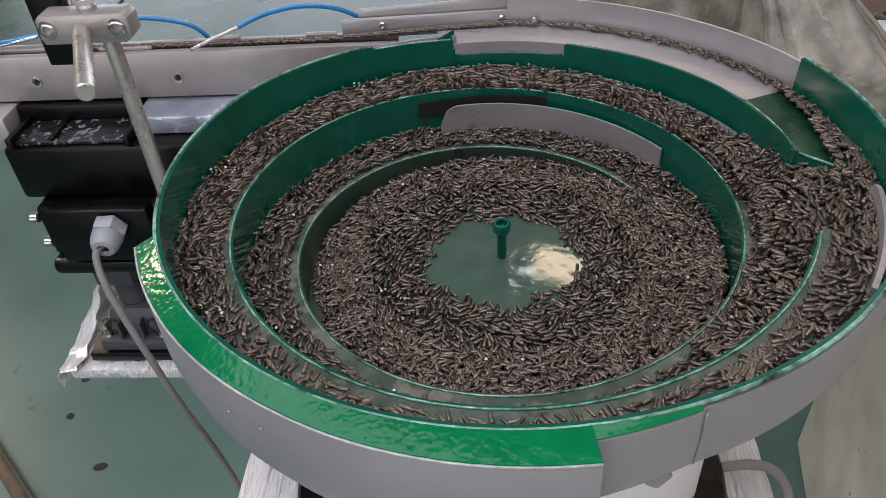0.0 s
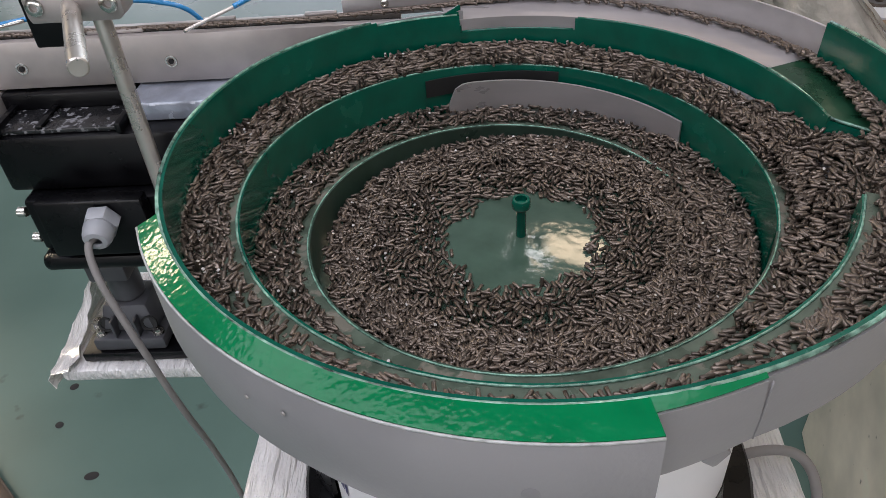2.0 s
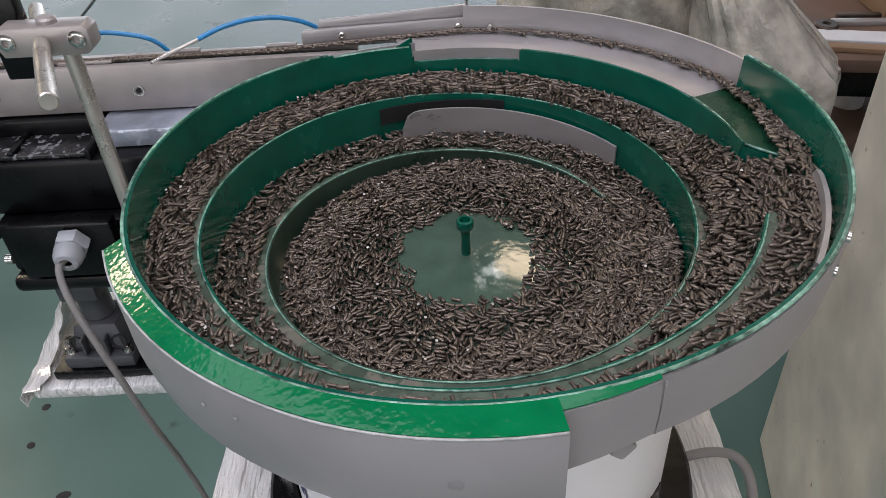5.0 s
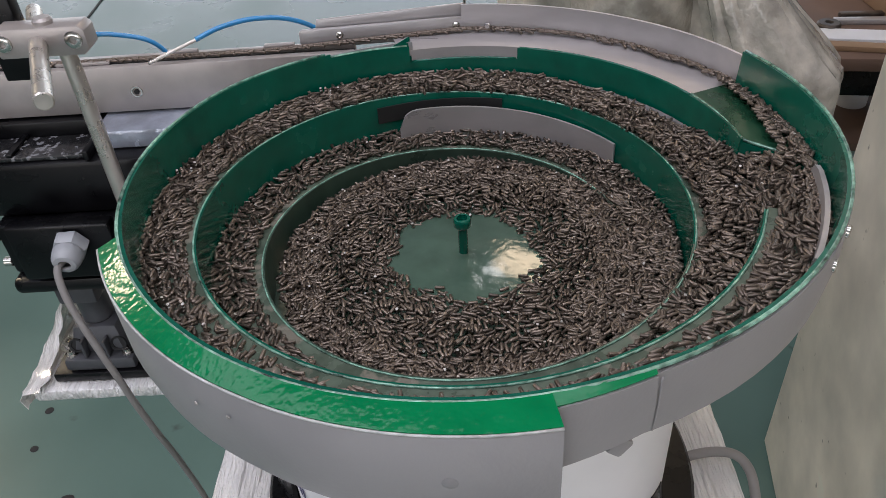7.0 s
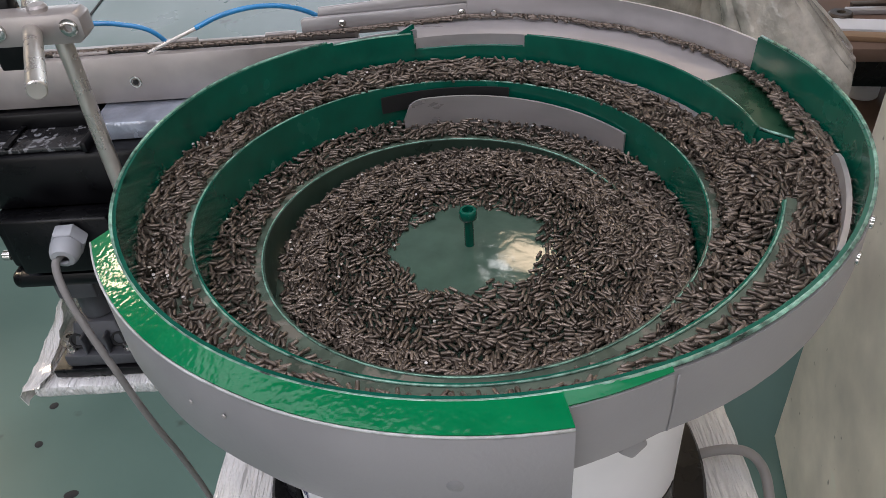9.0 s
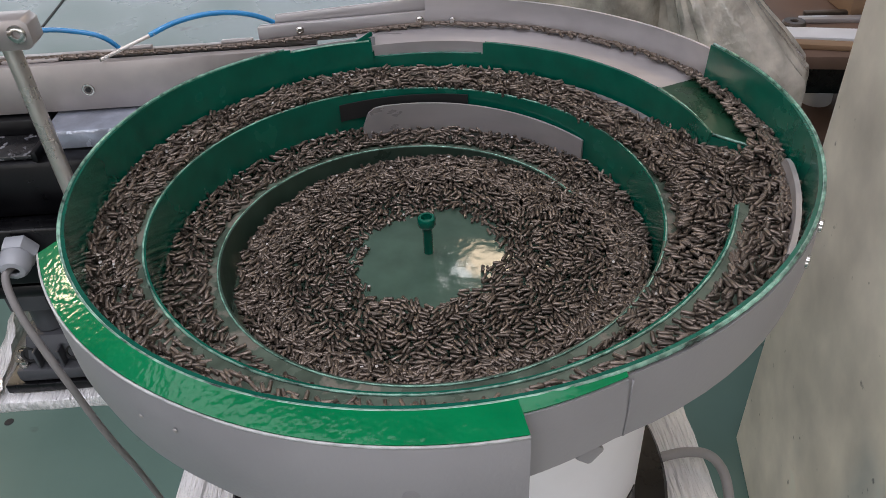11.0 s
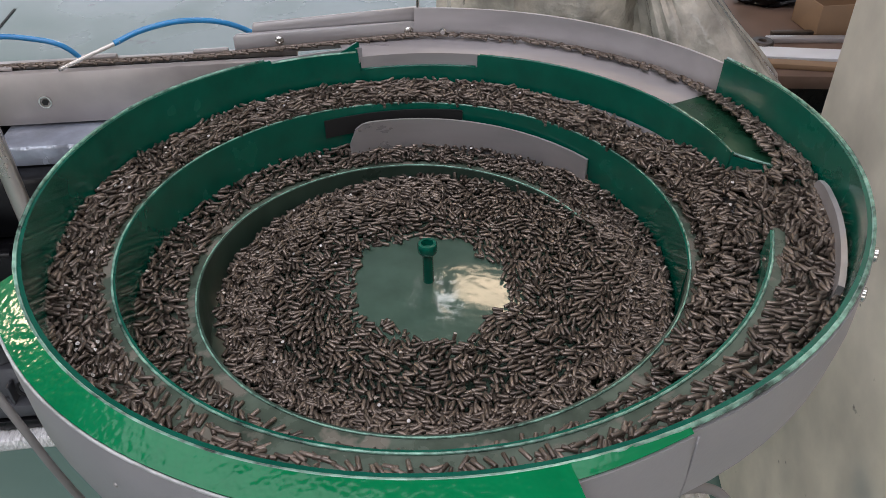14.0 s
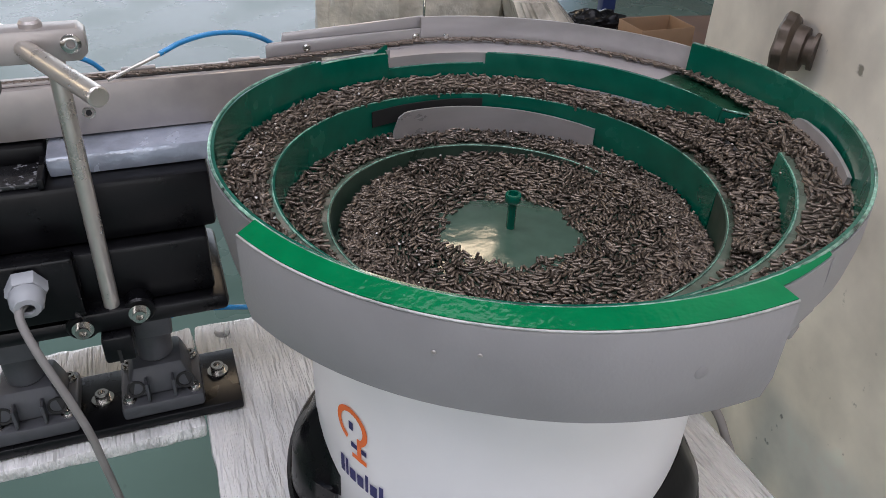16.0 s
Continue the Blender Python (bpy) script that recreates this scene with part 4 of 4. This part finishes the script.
def group_mesh(k, r_ref, width, dense, name):
    half = radians(GROUP_DEG) / 2 * 1.12
    pts, rot = [], []

    def sample():
        return rng.uniform(-half * r_ref, half * r_ref), rng.uniform(-width / 2, width / 2)

    def field(t, w):
        return math.pi / 2 + 2.4 * noise.noise(Vector((t * 48, w * 48, k * 3.1)))

    for tries, drop in ((dense * 22, 0), (dense * 16, -.0018)):
        for t, w, head in lay(sample, field, .4, tries):
            a = t / r_ref
            r = r_ref + w
            z = drop + .08 * w + .0011 * noise.noise(Vector((t * 60, w * 60, k))) + rng.normal(0, .0004)
            pts.append((r * math.cos(a) - r_ref, r * math.sin(a), z))
            rot.append(a + head)
    return pin_mesh(name, np.array(pts), np.array(rot), tilt(len(pts), .12, .05))


def track_state(s):
    """Radius and height of a group's middle at s degrees along the spiral."""
    if s > 718:
        q = min(1, (s - 718) / 40)
        ra, za = track_state(718)
        rb, zb = track_state(s - 360)
        return ra + (rb - ra) * q, za + (zb - .002 - za) * q
    inner, outer = edge_r(s), max(.13, edge_r(s + 360))
    if s + 360 > 840:
        outer = min(outer, wall_r((s + 360) % 360 + (360 if (s + 360) % 360 < 36 else 0)))
    r = outer - .0168
    z = edge_z(s) + .0034
    front = max(0, math.cos(radians(s - 268))) ** 2 if s > 150 else 0
    z -= .0032 * front
    r += .0022 * front
    if 370 < s < 560:
        w = min(1, (s - 370) / 12) * min(1, (560 - s) / 80)
        z += .0028 * w
        r -= .0055 * w
    if s < 40:
        z = max(z, -.0272)
        r -= .006 * min(1, (40 - s) / 70)
    if s > 690:
        z = min(z, .043)
    return r, z


def group_pose(s):
    r, z = track_state(s)
    return Matrix.Translation(polar(r, s, z)) @ pose(0, 0, 0, 0, 0, s)


GROUPS = []
meshes = {}
s0 = -530.0
i = 0
while s0 < 960:
    mid = s0 + RATE * 8
    r_ref = .14 if mid < 250 else .17 if mid < 480 else .195
    kind = (r_ref, i % 5)
    if kind not in meshes:
        meshes[kind] = group_mesh(i, r_ref, .0268, int(95 * r_ref / .14), "pin_group")
    ob = part("pin_group", meshes[kind])
    tagged(ob, "loose group of dark steel pins moving along the track", "steel pins", "pins on the spiral track", "stuff")
    GROUPS.append((ob, s0))
    s0 += GROUP_DEG
    i += 1

# the bed of pins where the two tracks meet
def bed_sample():
    pick = rng.random()
    if pick > .8:
        a, r = radians(rng.uniform(-20, 4)), rng.uniform(.163, .204)
    elif pick < .2:
        a, r = radians(rng.uniform(-35, 56)), rng.uniform(.124, .1485)
    elif pick < .3:
        a, r = radians(rng.uniform(-40, -9)), rng.uniform(.1575, .186)
    elif pick < .42:
        a = radians(rng.uniform(6, 38))
        r = .2365 - rng.uniform(0, 1) ** 1.5 * (.020 - .00042 * math.degrees(a)) - .0055 + (math.degrees(a) - 38) * .0002
    else:
        a = radians(rng.uniform(-13, 34))
        r = rng.uniform(.164, .221 if a < .15 else .2)
    return r * math.cos(a), r * math.sin(a)


bed = []
bed_heads = []
for tries, drop in ((24000, 0), (11000, .0018), (7000, .0036)):
    for x, y, head in lay(bed_sample, lambda x, y: 4.5 * noise.noise(Vector((x * 45, y * 45, 5))), .35, tries):
        bed_heads.append(head)
        r, a = math.hypot(x, y), math.degrees(math.atan2(y, x))
        u = max(0, min(1, (r - .166) / .04))
        top = .0165 + .019 * u * u * (3 - 2 * u) * max(0, min(1, (26 - a) / 16))
        if r < .152:
            top = -.0262
        elif a < -5 and r < .19:
            w = max(0, min(1, (a + 33) / 28))
            top = .0085 + (top - .0085) * w * w
        elif r > .2 and a > 5:
            top = .0418
            drop = drop * .4
        bed.append((x, y, top - drop + .0015 * noise.noise(Vector((x * 60, y * 60, 9))) + rng.normal(0, .0005)))
bed = np.array(bed)
BED = part("pin_bed", pin_mesh("pin_bed", bed, bed_heads, tilt(len(bed), .16, .05)))
tagged(BED, "bed of dark steel pins where the tracks meet", "steel pins", kind="stuff")

# pins in single file on the discharge track and rail
pin_twos = [pin_mesh("steel_pin", np.array([(0, -.0022, 0), (.0012, .0004, .0006), (-.001, .0026, .0004 * k)]), [.3 * k, -.25, .5 * k], [.05 * k, -.06, .1]) for k in (-1, 0, 1)]
FILE_V = .035
LINE_START = -14.0


def line_state(d):
    """Place and heading of a pin d metres along the discharge line."""
    arc_len = radians(98 + 14) * .228
    if d < arc_len:
        th = LINE_START + math.degrees(d / .228)
        if th < 36:
            r = .2135 + (.2335 - .2135) * max(0, (th + 14) / 50)
        else:
            r = silver_r(th) - .004
        z = .0435 if th < 10 else .0435 - .0035 * min(1, (th - 10) / 10)
        return Vector(polar(r, th, z)), th + 90
    e = d - arc_len
    a, b = Vector(polar(silver_r(98) - .004, 98, .04)), LF @ Vector((.13, .0127, .0338))
    ln = (b - a).length
    head = LF.to_3x3() @ Vector((-1, 0, 0))
    if e < ln:
        h = (b - a).normalized()
        return a + h * e, math.degrees(math.atan2(h.y, h.x))
    return b + head * (e - ln), math.degrees(math.atan2(head.y, head.x))


LINE = []
d = -FILE_V * 16 + .02
k = 0
while d < .87:
    ob = part("steel_pin", pin_twos[k % 3])
    tagged(ob, "cluster of small dark steel pins in the discharge row", "steel pins", "pins on the discharge track")
    LINE.append((ob, d, rng.uniform(-.0024, .0024), rng.uniform(-32, 32)))
    d += rng.uniform(.0035, .0056)
    k += 1


# ---------------------------------------------------------------- motion


def motions():
    walk(PINS_HEAP, [(t, pose(0, 0, 0, 0, 0, 21.0 * t)) for t in range(0, 17, 2)])
    for ob, s in GROUPS:
        walk(ob, [(t, group_pose(s + RATE * t)) for t in range(0, 17)])
    for ob, dd, off, skew in LINE:
        rows_ = []
        for t in range(0, 17):
            x = dd + FILE_V * t
            if x < 0:
                p, h = Vector(polar(.2 + off, LINE_START + math.degrees(x / .228) * .25, .036)), 90.0
            else:
                p, h = line_state(x)
            f = 1 if x < .42 else .15
            q = p + Vector((off * f, off * f, 0))
            rows_.append((t, Matrix.Translation(q) @ pose(0, 0, 0, 0, 0, h + skew * f)))
        walk(ob, rows_)


motions()
